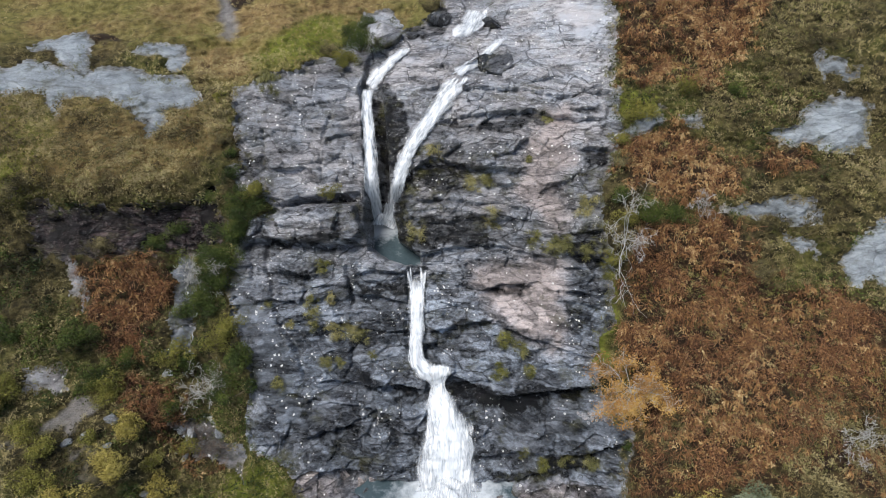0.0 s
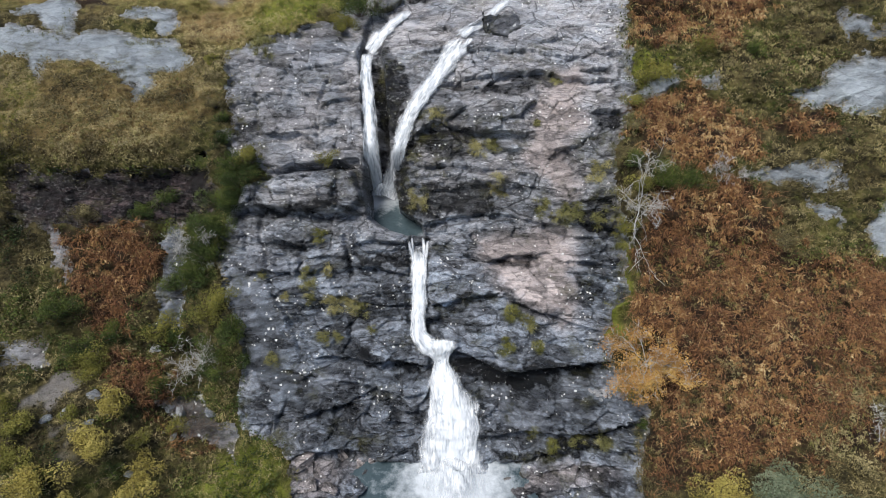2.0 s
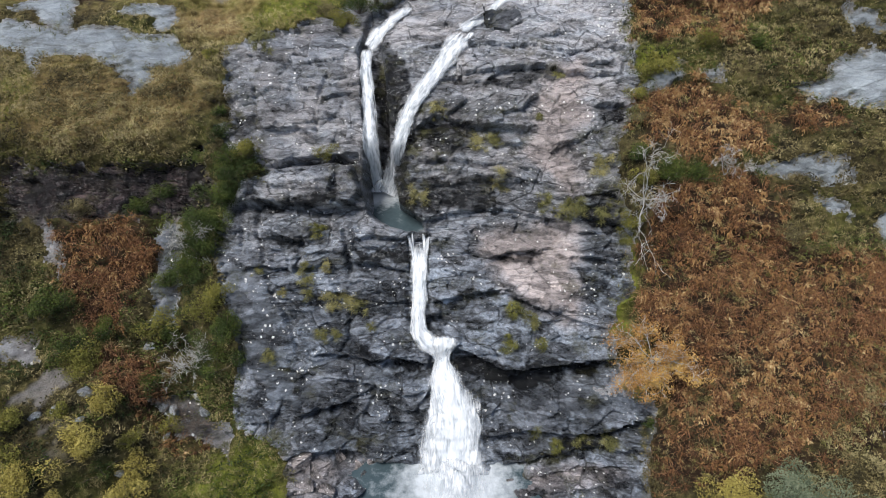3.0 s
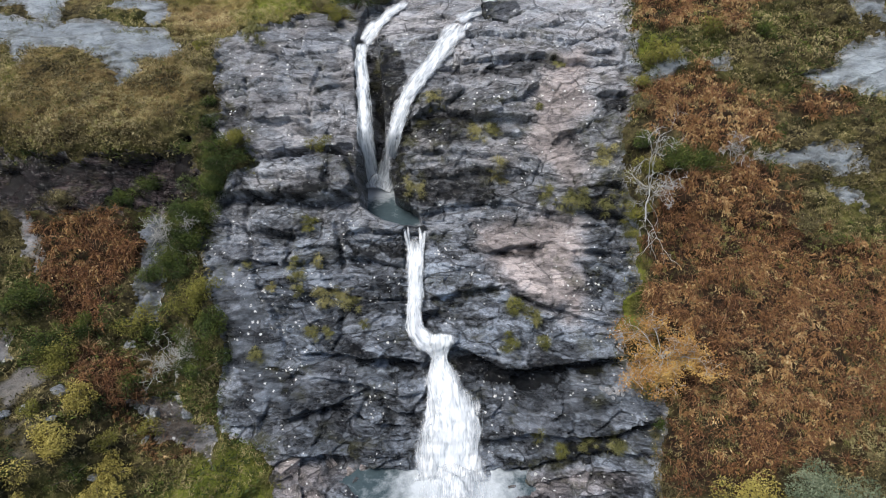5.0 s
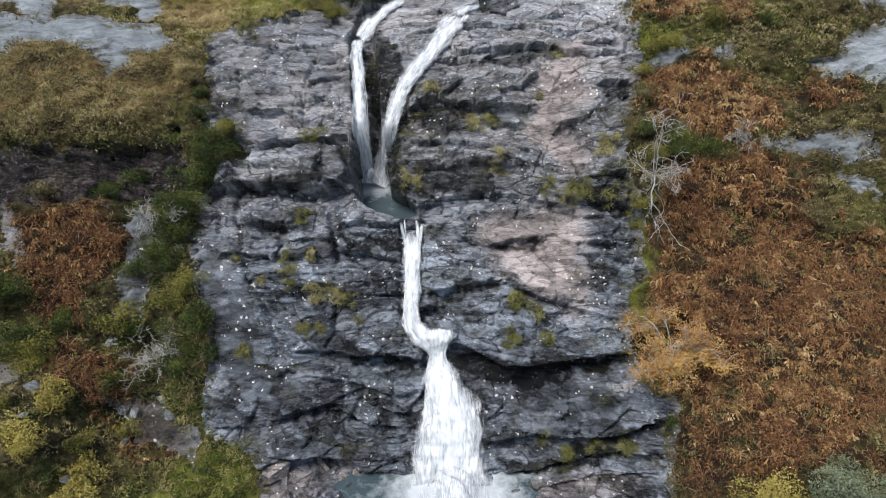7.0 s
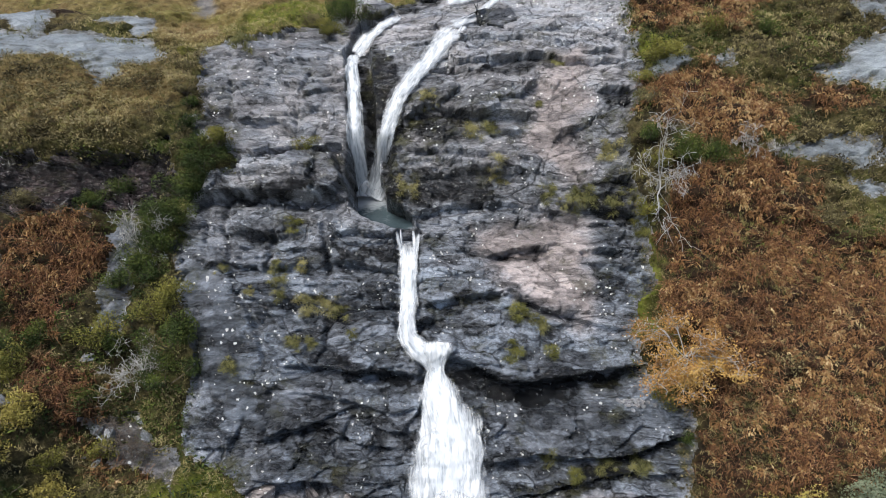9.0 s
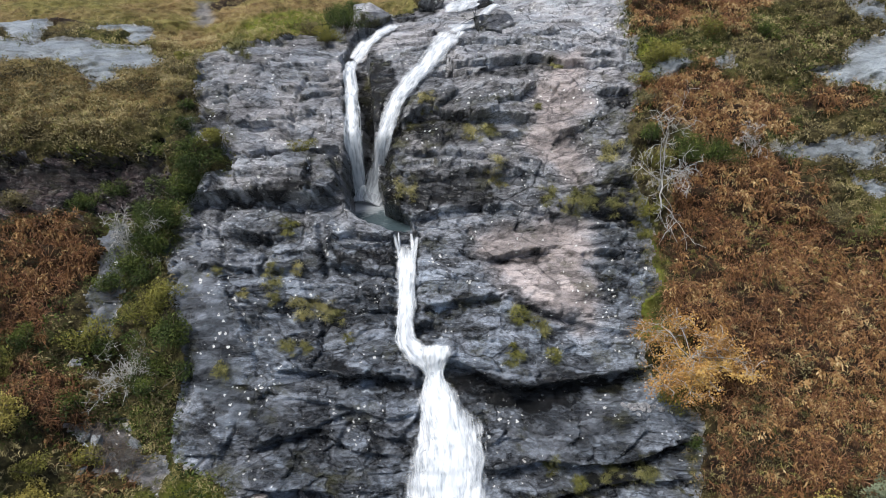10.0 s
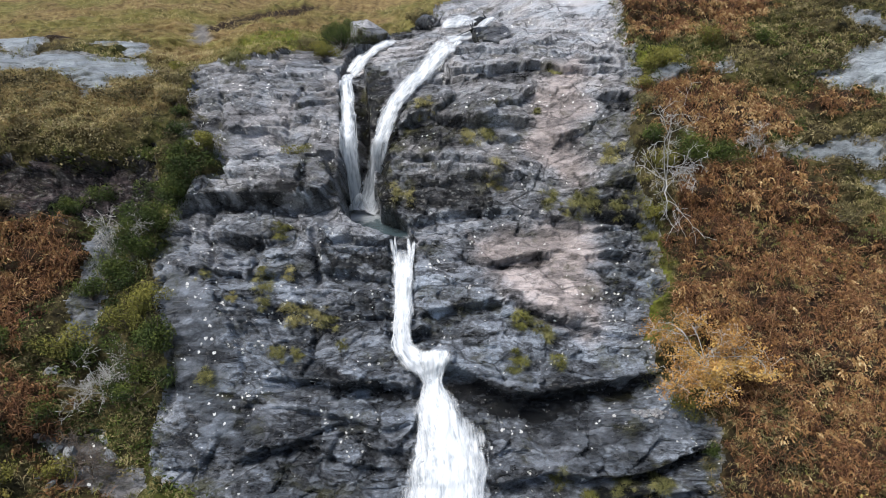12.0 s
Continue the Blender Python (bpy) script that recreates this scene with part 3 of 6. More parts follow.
# beds of rock: each lip juts out over the bed below; joints part the beds into blocks
def shards(x, w, size, seed):
    """Broken facets: the offset of each point from its facet's middle, two random numbers of the facet, and the way to its edge."""
    gx, gw = x / size, w / size
    i, j = np.floor(gx).astype(np.int64), np.floor(gw).astype(np.int64)
    first, second = np.full(x.shape, 9.0), np.full(x.shape, 9.0)
    ox, ow, ra, rb = (np.zeros(x.shape) for _ in range(4))
    for di in (-1, 0, 1):
        for dj in (-1, 0, 1):
            cx, cw = i + di + hashed(i + di, j + dj, seed), j + dj + hashed(i + di, j + dj, seed + 1)
            r = np.hypot(gx - cx, gw - cw)
            nearer = r < first
            second = np.where(nearer, first, np.minimum(second, r))
            first = np.where(nearer, r, first)
            ox, ow = np.where(nearer, gx - cx, ox), np.where(nearer, gw - cw, ow)
            ra, rb = np.where(nearer, hashed(i + di, j + dj, seed + 2), ra), np.where(nearer, hashed(i + di, j + dj, seed + 3), rb)
    return ox * size, ow * size, ra - 0.5, rb - 0.5, (second - first) * size


bend = 0.9 * rough2(GX * 0.11, GW * 0.16, 21, 3) + 0.25 * rough2(GX * 0.5, GW * 0.6, 22, 3)
bed = GW + 0.10 * GX * np.sin(GX * 0.12 + GW * 0.09) + bend
relief, facet = np.zeros_like(DEPTH), np.zeros_like(DEPTH)
for thick, jut, seed in ((2.1, 0.50, 31), (0.85, 0.27, 32), (0.36, 0.12, 33)):
    b = bed / thick + 0.3 * rough2(GX * 0.5 / thick**0.5, GW * 0.4, seed, 3)
    k = np.floor(b).astype(np.int64)
    up = b - k
    strength = smoothstep(0.42, 0.75, grain2(GX * 0.2 / thick**0.7 + 40 + 13.7 * k, k * 3.7, seed + 5))
    relief += jut * strength * (up**0.7 - 0.6)
for size, tip, step, crack, seed in ((3.2, 0.32, 0.42, 0.08, 41), (1.25, 0.42, 0.22, 0.12, 42), (0.48, 0.46, 0.09, 0.05, 43)):
    wx, ww = GX + 0.30 * size * rough2(GX / size, GW / size, seed + 7, 3), GW * 1.7 + 0.12 * GX + 0.25 * size * rough2(GX / size + 9, GW / size, seed + 8, 3)
    ox, ow, ra, rb, rim = shards(wx, ww, size, seed * 5)
    relief += tip * (ra * ox * 1.2 + rb * ow * 0.8) + step * (hashed((ra * 9999).astype(np.int64), (rb * 9999).astype(np.int64), 3) - 0.5)
    # tone of each facet by its tilt: light and damp put into colour
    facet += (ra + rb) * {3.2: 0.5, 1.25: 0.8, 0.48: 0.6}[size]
    relief += crack * np.exp(-((rim / (0.04 + 0.03 * size)) ** 2)) * smoothstep(0.35, 0.6, grain2(GX * 0.4, GW * 0.4, seed + 3))
relief += 0.26 * rough2(GX * 0.30, GW * 0.38, 51, 4) + 0.07 * rough2(GX * 1.6, GW * 2.2, 52, 4, 0.62)
others = np.max([IN[n] for n in ROCKS if n not in ("cliff", "wall_west")], 0)
SMOOTH = np.maximum.reduce([smoothstep(-0.3, 0.5, others) * 0.8, smoothstep(-0.3, 0.5, IN["pink_slab"]) * 0.55, 0.9 * smoothstep(-0.2, 0.4, IN["smooth_west"]), 0.8 * smoothstep(-0.2, 0.4, IN["smooth_dark"]),
                            0.3 * smoothstep(-0.2, 0.3, IN["smooth_knoll"]), 0.5 * smoothstep(-0.2, 0.5, IN["grey_low"]), 0.5 * smoothstep(-0.2, 0.4, IN["pink_strip"]), 0.12 * smoothstep(1.5, 3.5, GW) * smoothstep(0.0, 0.5, IN["cliff"]) + 0.22 * smoothstep(-5.0, -5.8, GX) * smoothstep(2.8, 3.4, GW) * (IN["cliff"] > 0), smoothstep(-0.1, 0.5, IN["sky_sheen"])])
calm = np.clip(smoothstep(10.0, 13.0, GW) * 0.35 + 0.85 * SMOOTH, 0, 0.8)
relief *= 1 - calm

# the great ledges: overhang, height of the hollow below, line of the lip
LEDGES = [
    (1.0, 1.5, [(0.41, -7.7), (1.31, -8.03), (3.1, -8.92), (5.19, -8.89), (7.52, -8.55), (9.34, -8.28)]),
    (0.8, 1.2, [(-7.35, -8.11), (-5.59, -8.16), (-4.39, -8.34), (-2.6, -8.44), (-0.86, -8.66)]),
    (0.35, 0.5, [(-7.14, -9.41), (-5.53, -9.54), (-4.35, -9.84), (-2.58, -10.3), (-1.16, -10.12)]),
    (0.35, 0.8, [(-8.65, -11.61), (-7.23, -10.95), (-5.19, -11.02), (-4.02, -11.65), (-1.83, -12.03)]),
    (0.7, 1.1, [(-8.42, -13.1), (-5.46, -13.43), (-4.02, -13.98), (-1.97, -14.13)]),
    (0.8, 1.2, [(2.28, -12.56), (4.47, -12.26), (6.18, -12.5), (8.36, -12.31), (9.7, -11.69), (11.03, -11.26)]),
    (0.6, 0.9, [(2.34, -14.13), (4.14, -13.98), (6.14, -13.54), (8.6, -13.07), (10.16, -12.98)]),
    (0.4, 0.6, [(-1.5, -0.38), (0.15, 0.08), (1.42, 0.27), (3.65, 0.26), (5.52, -0.28), (6.44, -0.44)]),
]
LEDGES += [
    (0.6, 0.7, [(2.4, -2.58), (3.61, -2.27), (5.54, -2.26)]),
    (0.5, 0.9, [(-0.96, -5.18), (0.43, -4.88), (1.67, -4.7), (3.37, -4.4)]),
    (0.45, 0.7, [(3.36, -4.65), (5.0, -5.39), (6.46, -5.82), (7.6, -6.3), (9.14, -6.66)]),
    (0.8, 0.9, [(-12.04, 0.59), (-10.43, 0.68), (-8.85, 0.47), (-6.99, 0.38), (-5.0, 0.33)]),
    (0.5, 0.6, [(-11.13, 5.15), (-9.81, 5.08), (-8.95, 5.28), (-8.22, 4.9), (-7.79, 4.33)]),
    (0.3, 0.4, [(-7.92, 6.95), (-6.99, 7.45), (-5.43, 7.74)]),
    (0.4, 0.6, [(-10.9, 3.12), (-9.64, 2.99), (-8.39, 3.13), (-5.88, 3.27)]),
    (0.35, 0.45, [(-1.5, 10.51), (-0.13, 10.7), (2.22, 10.44), (5.46, 10.28), (6.7, 9.87), (8.27, 9.74), (9.0, 10.02), (10.68, 10.1)]),
]
LEDGES += [
    (0.45, 0.8, [(-0.14, 8.29), (2.13, 8.5), (3.75, 8.72), (5.66, 8.8), (6.65, 8.36), (8.46, 8.22), (10.18, 8.2)]),
    (0.3, 0.4, [(7.81, 8.78), (8.83, 8.92), (10.07, 8.77)]),
    (0.4, 0.7, [(8.46, 6.18), (9.41, 6.27), (10.4, 6.09)]),
    (0.55, 1.0, [(-1.91, 5.0), (-0.79, 5.77), (0.49, 5.52), (1.82, 5.06), (3.65, 5.07), (5.07, 4.8)]),
    (0.3, 0.5, [(-1.59, 3.13), (0.16, 3.12), (2.07, 2.92), (3.65, 3.0), (5.22, 2.49)]),
    (0.55, 1.0, [(6.29, 0.2), (7.93, -0.19), (9.65, -0.58), (10.63, -0.99)]),
    (0.45, 0.6, [(-5.3, -1.48), (-4.23, -1.31), (-2.68, -1.54), (-2.12, -1.66)]),
    (0.5, 0.8, [(-5.77, -2.93), (-4.23, -2.93), (-2.68, -3.24), (-2.12, -3.42)]),
]
LEDGES += [
    (0.35, 0.5, [(-6.99, -4.48), (-5.16, -5.04), (-3.3, -5.17), (-2.11, -5.2)]),
    (0.3, 0.4, [(3.63, -5.69), (5.28, -6.15), (7.03, -6.3)]),
    (0.4, 0.5, [(-8.36, -11.59), (-6.64, -10.95), (-4.05, -9.96)]),
    (0.35, 0.5, [(2.45, -11.42), (3.04, -11.22), (3.92, -11.41)]),
    (0.35, 0.5, [(2.6, -14.9), (5.0, -14.5), (7.6, -14.0), (10.0, -13.9)]),
    (0.35, 0.5, [(3.4, -15.6), (6.0, -15.2), (9.6, -14.7)]),
    (0.4, 3.0, [(-29.31, 3.33), (-23.77, 3.16), (-16.02, 3.21)]),
]
for jut, tall, line in LEDGES:
    lx, lw = np.array(line).T
    lip = np.interp(GX, lx, lw) + (0.16 if tall < 2 else 0.85) * rough2(GX * 0.9, 0 * GX + lw[0], 61, 4, 0.6)
    below = lip - GW
    ends = smoothstep(lx[0] - 0.6, lx[0] + 0.9, GX) * (1 - smoothstep(lx[-1] - 0.9, lx[-1] + 0.6, GX))
    relief += jut * ends * (smoothstep(-0.03, 0.06, below) * (1 - smoothstep(0.35 * tall, tall, below)) - 0.35 * smoothstep(-0.9, -0.05, below) * (below < 0.02))

# gorge of the twin falls, plunge pool, chute and basin
def hollow(cx, cw, rx, rw, deep):
    return deep * np.exp(-(((GX - cx) / rx) ** 2 + ((GW - cw) / rw) ** 2) ** 1.5)


def cleft(line, deep, half, wall):
    """A steep-sided channel along a line of (x, w, depth share)."""
    p = np.array(line)
    far, share = np.full(GX.shape, 99.0), np.zeros(GX.shape)
    for (ax, aw, ad), (bx, bw, bd) in zip(p[:-1], p[1:]):
        t = np.clip(((GX - ax) * (bx - ax) + (GW - aw) * (bw - aw)) / ((bx - ax) ** 2 + (bw - aw) ** 2), 0, 1)
        r = np.hypot(GX - ax - t * (bx - ax), GW - aw - t * (bw - aw))
        share = np.where(r < far, ad + t * (bd - ad), share)
        far = np.minimum(far, r)
    far = far + 0.18 * rough2(GX * 1.1, GW * 0.9, 66, 3)
    return deep * share * (1 - smoothstep(half, half + wall, far))


TWIN = [(-4.6, 13.6, 0.25), (-5.05, 11.0, 0.55), (-4.7, 9.4, 0.8), (-4.35, 6.5, 1.0), (-4.15, 3.8, 1.1), (-4.0, 1.6, 1.0)]
relief *= 1 - 0.85 * np.clip(cleft(TWIN, 1.4, 0.5, 0.8), 0, 1)
relief += cleft(TWIN, 2.7, 0.55, 0.30) + cleft([(-2.2, 7.6, 0.0), (-3.1, 5.4, 0.45), (-3.6, 3.6, 0.9), (-3.7, 1.6, 1.0)], 1.4, 0.75, 0.6)
relief += cleft([(-1.75, -1.6, 1.0), (-1.68, -3.6, 0.8), (-1.6, -6.2, 0.8)], 0.5, 0.5, 0.3) + cleft([(0.3, -6.1, 0.4), (-0.1, -6.4, 1.0), (-0.8, -6.9, 1.0), (-0.4, -8.0, 0.6), (-0.3, -9.0, 0.2)], 0.9, 0.45, 0.4)
for line in ([(-11.03, 0.18), (-10.92, -1.35), (-10.3, -3.53)], [(-10.28, -3.83), (-9.51, -5.04), (-8.71, -6.68), (-8.49, -8.0)], [(-11.9, -0.3), (-11.8, -2.4)], [(-8.6, 0.2), (-8.4, -1.6), (-8.7, -3.4)],
             [(-5.9, -1.2), (-5.7, -3.6)], [(-4.1, -10.3), (-4.6, -11.6)], [(-2.9, -8.9), (-2.6, -10.0)], [(-3.3, -10.5), (-2.7, -11.4), (-2.5, -12.0)], [(-11.7, -5.4), (-11.4, -9.0)], [(3.4, -9.9), (4.4, -11.2), (5.0, -12.2)],
             [(5.5, -9.4), (6.0, -10.6), (7.6, -11.8)], [(7.2, -2.7), (8.2, -4.2), (8.9, -5.9)], [(-7.4, 8.9), (-8.0, 6.9), (-7.8, 4.6)], [(-11.7, 7.6), (-11.4, 5.2)]):
    relief += cleft([(*q, 1.0) for q in line], 0.32, 0.0, 0.22)
relief += hollow(2.6, 17.2, 1.3, 1.8, 0.8) - hollow(3.75, 13.3, 0.85, 0.6, 0.9) - hollow(-4.6, 15.6, 1.7, 1.5, 1.2) - hollow(1.6, 4.8, 2.8, 3.4, 0.35)
relief -= hollow(-8.2, 2.4, 2.9, 0.9, 0.45)
relief -= 1.2 * smoothstep(-0.08, 0.22, IN["block_west"]) * smoothstep(-0.6, 1.6, GW)
relief += cleft([(-11.5, 2.35, 0.8), (-10.5, 2.55, 1.0), (-9.0, 2.95, 1.0), (-7.1, 3.2, 1.0), (-5.5, 3.25, 0.8)], 0.8, 0.12, 0.22)
DEPTH += relief * ROCKY - 0.32 * smoothstep(-0.1, 0.9, others)
# level floors under the pools: outline and height of the bed
POOLS = {"plunge": ([(-4.9, 1.9), (-3.2, 2.0), (-2.9, 0.5), (-1.5, -0.45), (-1.35, -0.95), (-2.4, -1.0), (-3.5, -0.75), (-4.55, -0.05)], 8.45),
         "base": ([(-6.6, -18.3), (-5.4, -15.9), (-3.8, -14.7), (0.0, -14.3), (2.9, -14.6), (3.9, -15.8), (4.2, -19.0), (-2.0, -19.6)], -0.7)}
for line, floor in POOLS.values():
    into = smoothstep(-0.12, 0.12, inside(GX, GW, line, 0.1))
    DEPTH += into * (np.maximum(DEPTH, (TOP + GW * math.cos(LEANS) - floor) / math.sin(LEANS)) - DEPTH)

# tussocky turf and a grassy mound
DEPTH -= hollow(-11.2, -14.3, 1.9, 1.3, 0.9)
soft = 0.46 * rough2(GX * 0.40, GW * 0.50, 71, 4) - 0.75 * np.abs(rough2(GX * 0.62, GW * 0.85, 72, 3, 0.6)) + 0.13
near = (np.abs(GX) < 60) & (GW > -40) & (GW < 60)
DEPTH += (1 - ROCKY) * np.where(near, soft - 0.14, 4.0 * rough2(GX * 0.012, GW * 0.012, 73, 3) * smoothstep(40, 120, np.abs(GX) + np.abs(GW)))
DEPTH += 0.35 * (1 - smoothstep(0.0, 0.5, -np.maximum(IN["path"], IN["peat"]))) * (1 - ROCKY)

POINTS = sheet(GX, GW, DEPTH)


def depth_at(x, w):
    """Depth of the finished surface at scattered places."""
    x, w = np.atleast_1d(np.asarray(x, float)), np.atleast_1d(np.asarray(w, float))
    i, j = np.clip(np.searchsorted(AX, x) - 1, 0, NX - 2), np.clip(np.searchsorted(AW, w) - 1, 0, NW - 2)
    u, v = (x - AX[i]) / (AX[i + 1] - AX[i]), (w - AW[j]) / (AW[j + 1] - AW[j])
    g = DEPTH.reshape(NW, NX)
    return g[j, i] * (1 - u) * (1 - v) + g[j, i + 1] * u * (1 - v) + g[j + 1, i] * (1 - u) * v + g[j + 1, i + 1] * u * v


def spot(x, w, lift=0.0):
    """World place on the surface."""
    p = sheet(np.atleast_1d(float(x)), np.atleast_1d(float(w)), depth_at(x, w))[0]
    return Vector((p[0], p[1], p[2] + lift))


def mesh_of(name, verts, faces, mat, smooth=True, **layers):
    me = bpy.data.meshes.new(name)
    verts, faces = np.ascontiguousarray(verts, np.float32), np.ascontiguousarray(faces, np.int32)
    me.vertices.add(len(verts))
    me.vertices.foreach_set("co", verts.ravel())
    sides = faces.shape[1]
    me.loops.add(faces.size)
    me.loops.foreach_set("vertex_index", faces.ravel())
    me.polygons.add(len(faces))
    me.polygons.foreach_set("loop_start", np.arange(0, faces.size, sides, dtype=np.int32))
    me.update(calc_edges=True)
    if smooth:
        me.polygons.foreach_set("use_smooth", np.ones(len(faces), bool))
    for key, values in layers.items():
        if np.ndim(values) == 2:
            me.attributes.new(key, "FLOAT_VECTOR", "POINT").data.foreach_set("vector", np.ascontiguousarray(values, np.float32).ravel())
        else:
            me.attributes.new(key, "FLOAT", "POINT").data.foreach_set("value", np.ascontiguousarray(values, np.float32))
    me.materials.append(mat)
    me.validate()
    return me


soft_in = lambda name, a=-0.3, b=0.5: smoothstep(a, b, IN[name])
cracks = smoothstep(0.05, 0.4, rough2(GX * 0.5, GW * 0.7, 81, 4))
LAYERS = {
    "pink": np.maximum.reduce([soft_in("pink_strip", -0.7, 0.6), soft_in("pink_slab", -0.8, 0.7), 0.8 * soft_in("pink_base", -0.6, 0.6), 0.8 * soft_in("pink_base_east", -0.6, 0.6), 0.5 * soft_in("wall_dark")]),
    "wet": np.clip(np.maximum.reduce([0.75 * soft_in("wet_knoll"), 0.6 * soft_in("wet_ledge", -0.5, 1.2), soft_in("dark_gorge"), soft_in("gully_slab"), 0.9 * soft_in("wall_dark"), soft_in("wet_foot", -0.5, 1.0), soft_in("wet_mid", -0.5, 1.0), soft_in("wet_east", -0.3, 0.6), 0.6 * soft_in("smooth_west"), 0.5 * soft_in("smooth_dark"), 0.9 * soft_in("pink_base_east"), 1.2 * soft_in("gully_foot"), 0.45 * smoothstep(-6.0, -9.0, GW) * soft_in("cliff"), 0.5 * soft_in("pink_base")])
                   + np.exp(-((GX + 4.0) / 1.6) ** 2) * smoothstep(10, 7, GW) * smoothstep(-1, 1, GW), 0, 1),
    # black: wet faces and shade under ledges, in cave and gorge, as colour
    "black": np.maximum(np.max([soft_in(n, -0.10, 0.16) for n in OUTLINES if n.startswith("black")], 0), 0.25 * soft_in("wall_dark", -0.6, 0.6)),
    # pale: lighter upper rock; wet sheen towards the right painted in as well
    "pale": np.clip(smoothstep(2, 12, GW) * soft_in("cliff") * (0.7 + 0.5 * smoothstep(2, 9, GX) - 0.9 * smoothstep(-4.5, -6.0, GX)) + 0.35 * soft_in("grey_low") + 0.35 * soft_in("pink_slab", -0.5, 0.8) + 0.15 * soft_in("pink_strip", -0.5, 0.8) + 1.2 * soft_in("sky_sheen", -0.2, 0.5) + 2.6 * np.maximum(soft_in("white_vein", -0.12, 0.06), soft_in("white_vein_b", -0.12, 0.06)), 0, 3.5),
    "blue": soft_in("gully_slab") + soft_in("cliff") * np.clip(0.25 + 0.75 * smoothstep(3, -5, GW), 0, 1),
    "slate": np.maximum.reduce([soft_in(n) for n in ROCKS if n.startswith("outcrop") or n == "slab_west"]),
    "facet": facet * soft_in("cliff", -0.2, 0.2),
    # the west wall also takes wet and black, just to darken its tone
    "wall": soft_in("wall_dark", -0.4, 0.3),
    "planed": SMOOTH,
    "lie": np.stack([GX, GW + 0.35 * bend, 0.6 * DEPTH], 1),
    "moss": np.clip(cracks * 0.5 + 0.45 * soft_in("wet_knoll") + 0.4 * soft_in("dark_gorge") + smoothstep(0.9, 0.0, rocky) * 0.6, 0, 1),
    "gold": np.maximum(np.maximum(soft_in("grass_gold", -1, 1.5), 0.8 * smoothstep(13, 16, GW) * smoothstep(8, 2, GX)), 0.8 * soft_in("gold_slope_west", -1, 1)),
    "bright": np.maximum.reduce([soft_in("grass_bright", -0.6, 0.8), soft_in("moss_edge"), soft_in("moss_block"), soft_in("moss_mound", -0.4, 0.6), 0.8 * soft_in("bright_west", -1.0, 1.0)]),
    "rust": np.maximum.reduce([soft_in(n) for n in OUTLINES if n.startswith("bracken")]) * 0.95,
    "peat": np.maximum(soft_in("peat", -0.2, 0.3), soft_in("peat_west", -0.2, 0.3)),
    "gravel": np.maximum(0.8 * soft_in("path", 0.05, 0.5), soft_in("stream_bed")),
}
CORNERS = (np.arange(NW - 1)[:, None] * NX + np.arange(NX - 1)[None, :]).ravel()
QUADS = np.stack([CORNERS, CORNERS + 1, CORNERS + 1 + NX, CORNERS + NX], 1)
owner = np.full(len(GX), -1)
for n, name in enumerate(ROCKS):
    owner = np.where((owner < 0) & (IN[name] > 0), n, owner)
owner = owner[QUADS[:, 0]]


def piece(name, chosen, mat, keys, lift=None):
    """A piece of the sheet as an object of its own."""
    q = QUADS[chosen]
    used, back = np.unique(q, return_inverse=True)
    me = mesh_of(name, POINTS[used], back.reshape(q.shape), mat, mat is not ROCK, **{k: LAYERS[k][used] for k in keys})
    return new(name, me)


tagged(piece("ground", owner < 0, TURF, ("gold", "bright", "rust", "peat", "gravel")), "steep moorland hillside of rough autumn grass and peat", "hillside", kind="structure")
ROCK_NAMES = {"cliff": ("cliff", "dark layered wet cliff with pinkish and pale slabs"), "slab_west": ("rock_slab", "smooth blue-grey bare rock slab in the grass"),
              "wall_west": ("rock_wall", "low dark overhanging rock wall below heather"), "gully_slab": ("rock_slab", "narrow grey rock slab in a mossy gully"),
              "boulder_west": ("boulder", "grey lichen-covered boulder in the grass"), "gully_foot": ("rock_slab", "wet broken rock at the gully's foot")}
for n, name in enumerate(ROCKS):
    if (owner == n).any():
        plain, words = ROCK_NAMES.get(name, ("rock_outcrop", "slate-grey rock outcrop in grass and heather"))
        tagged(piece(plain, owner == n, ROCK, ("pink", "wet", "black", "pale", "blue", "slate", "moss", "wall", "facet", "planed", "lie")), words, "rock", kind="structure")

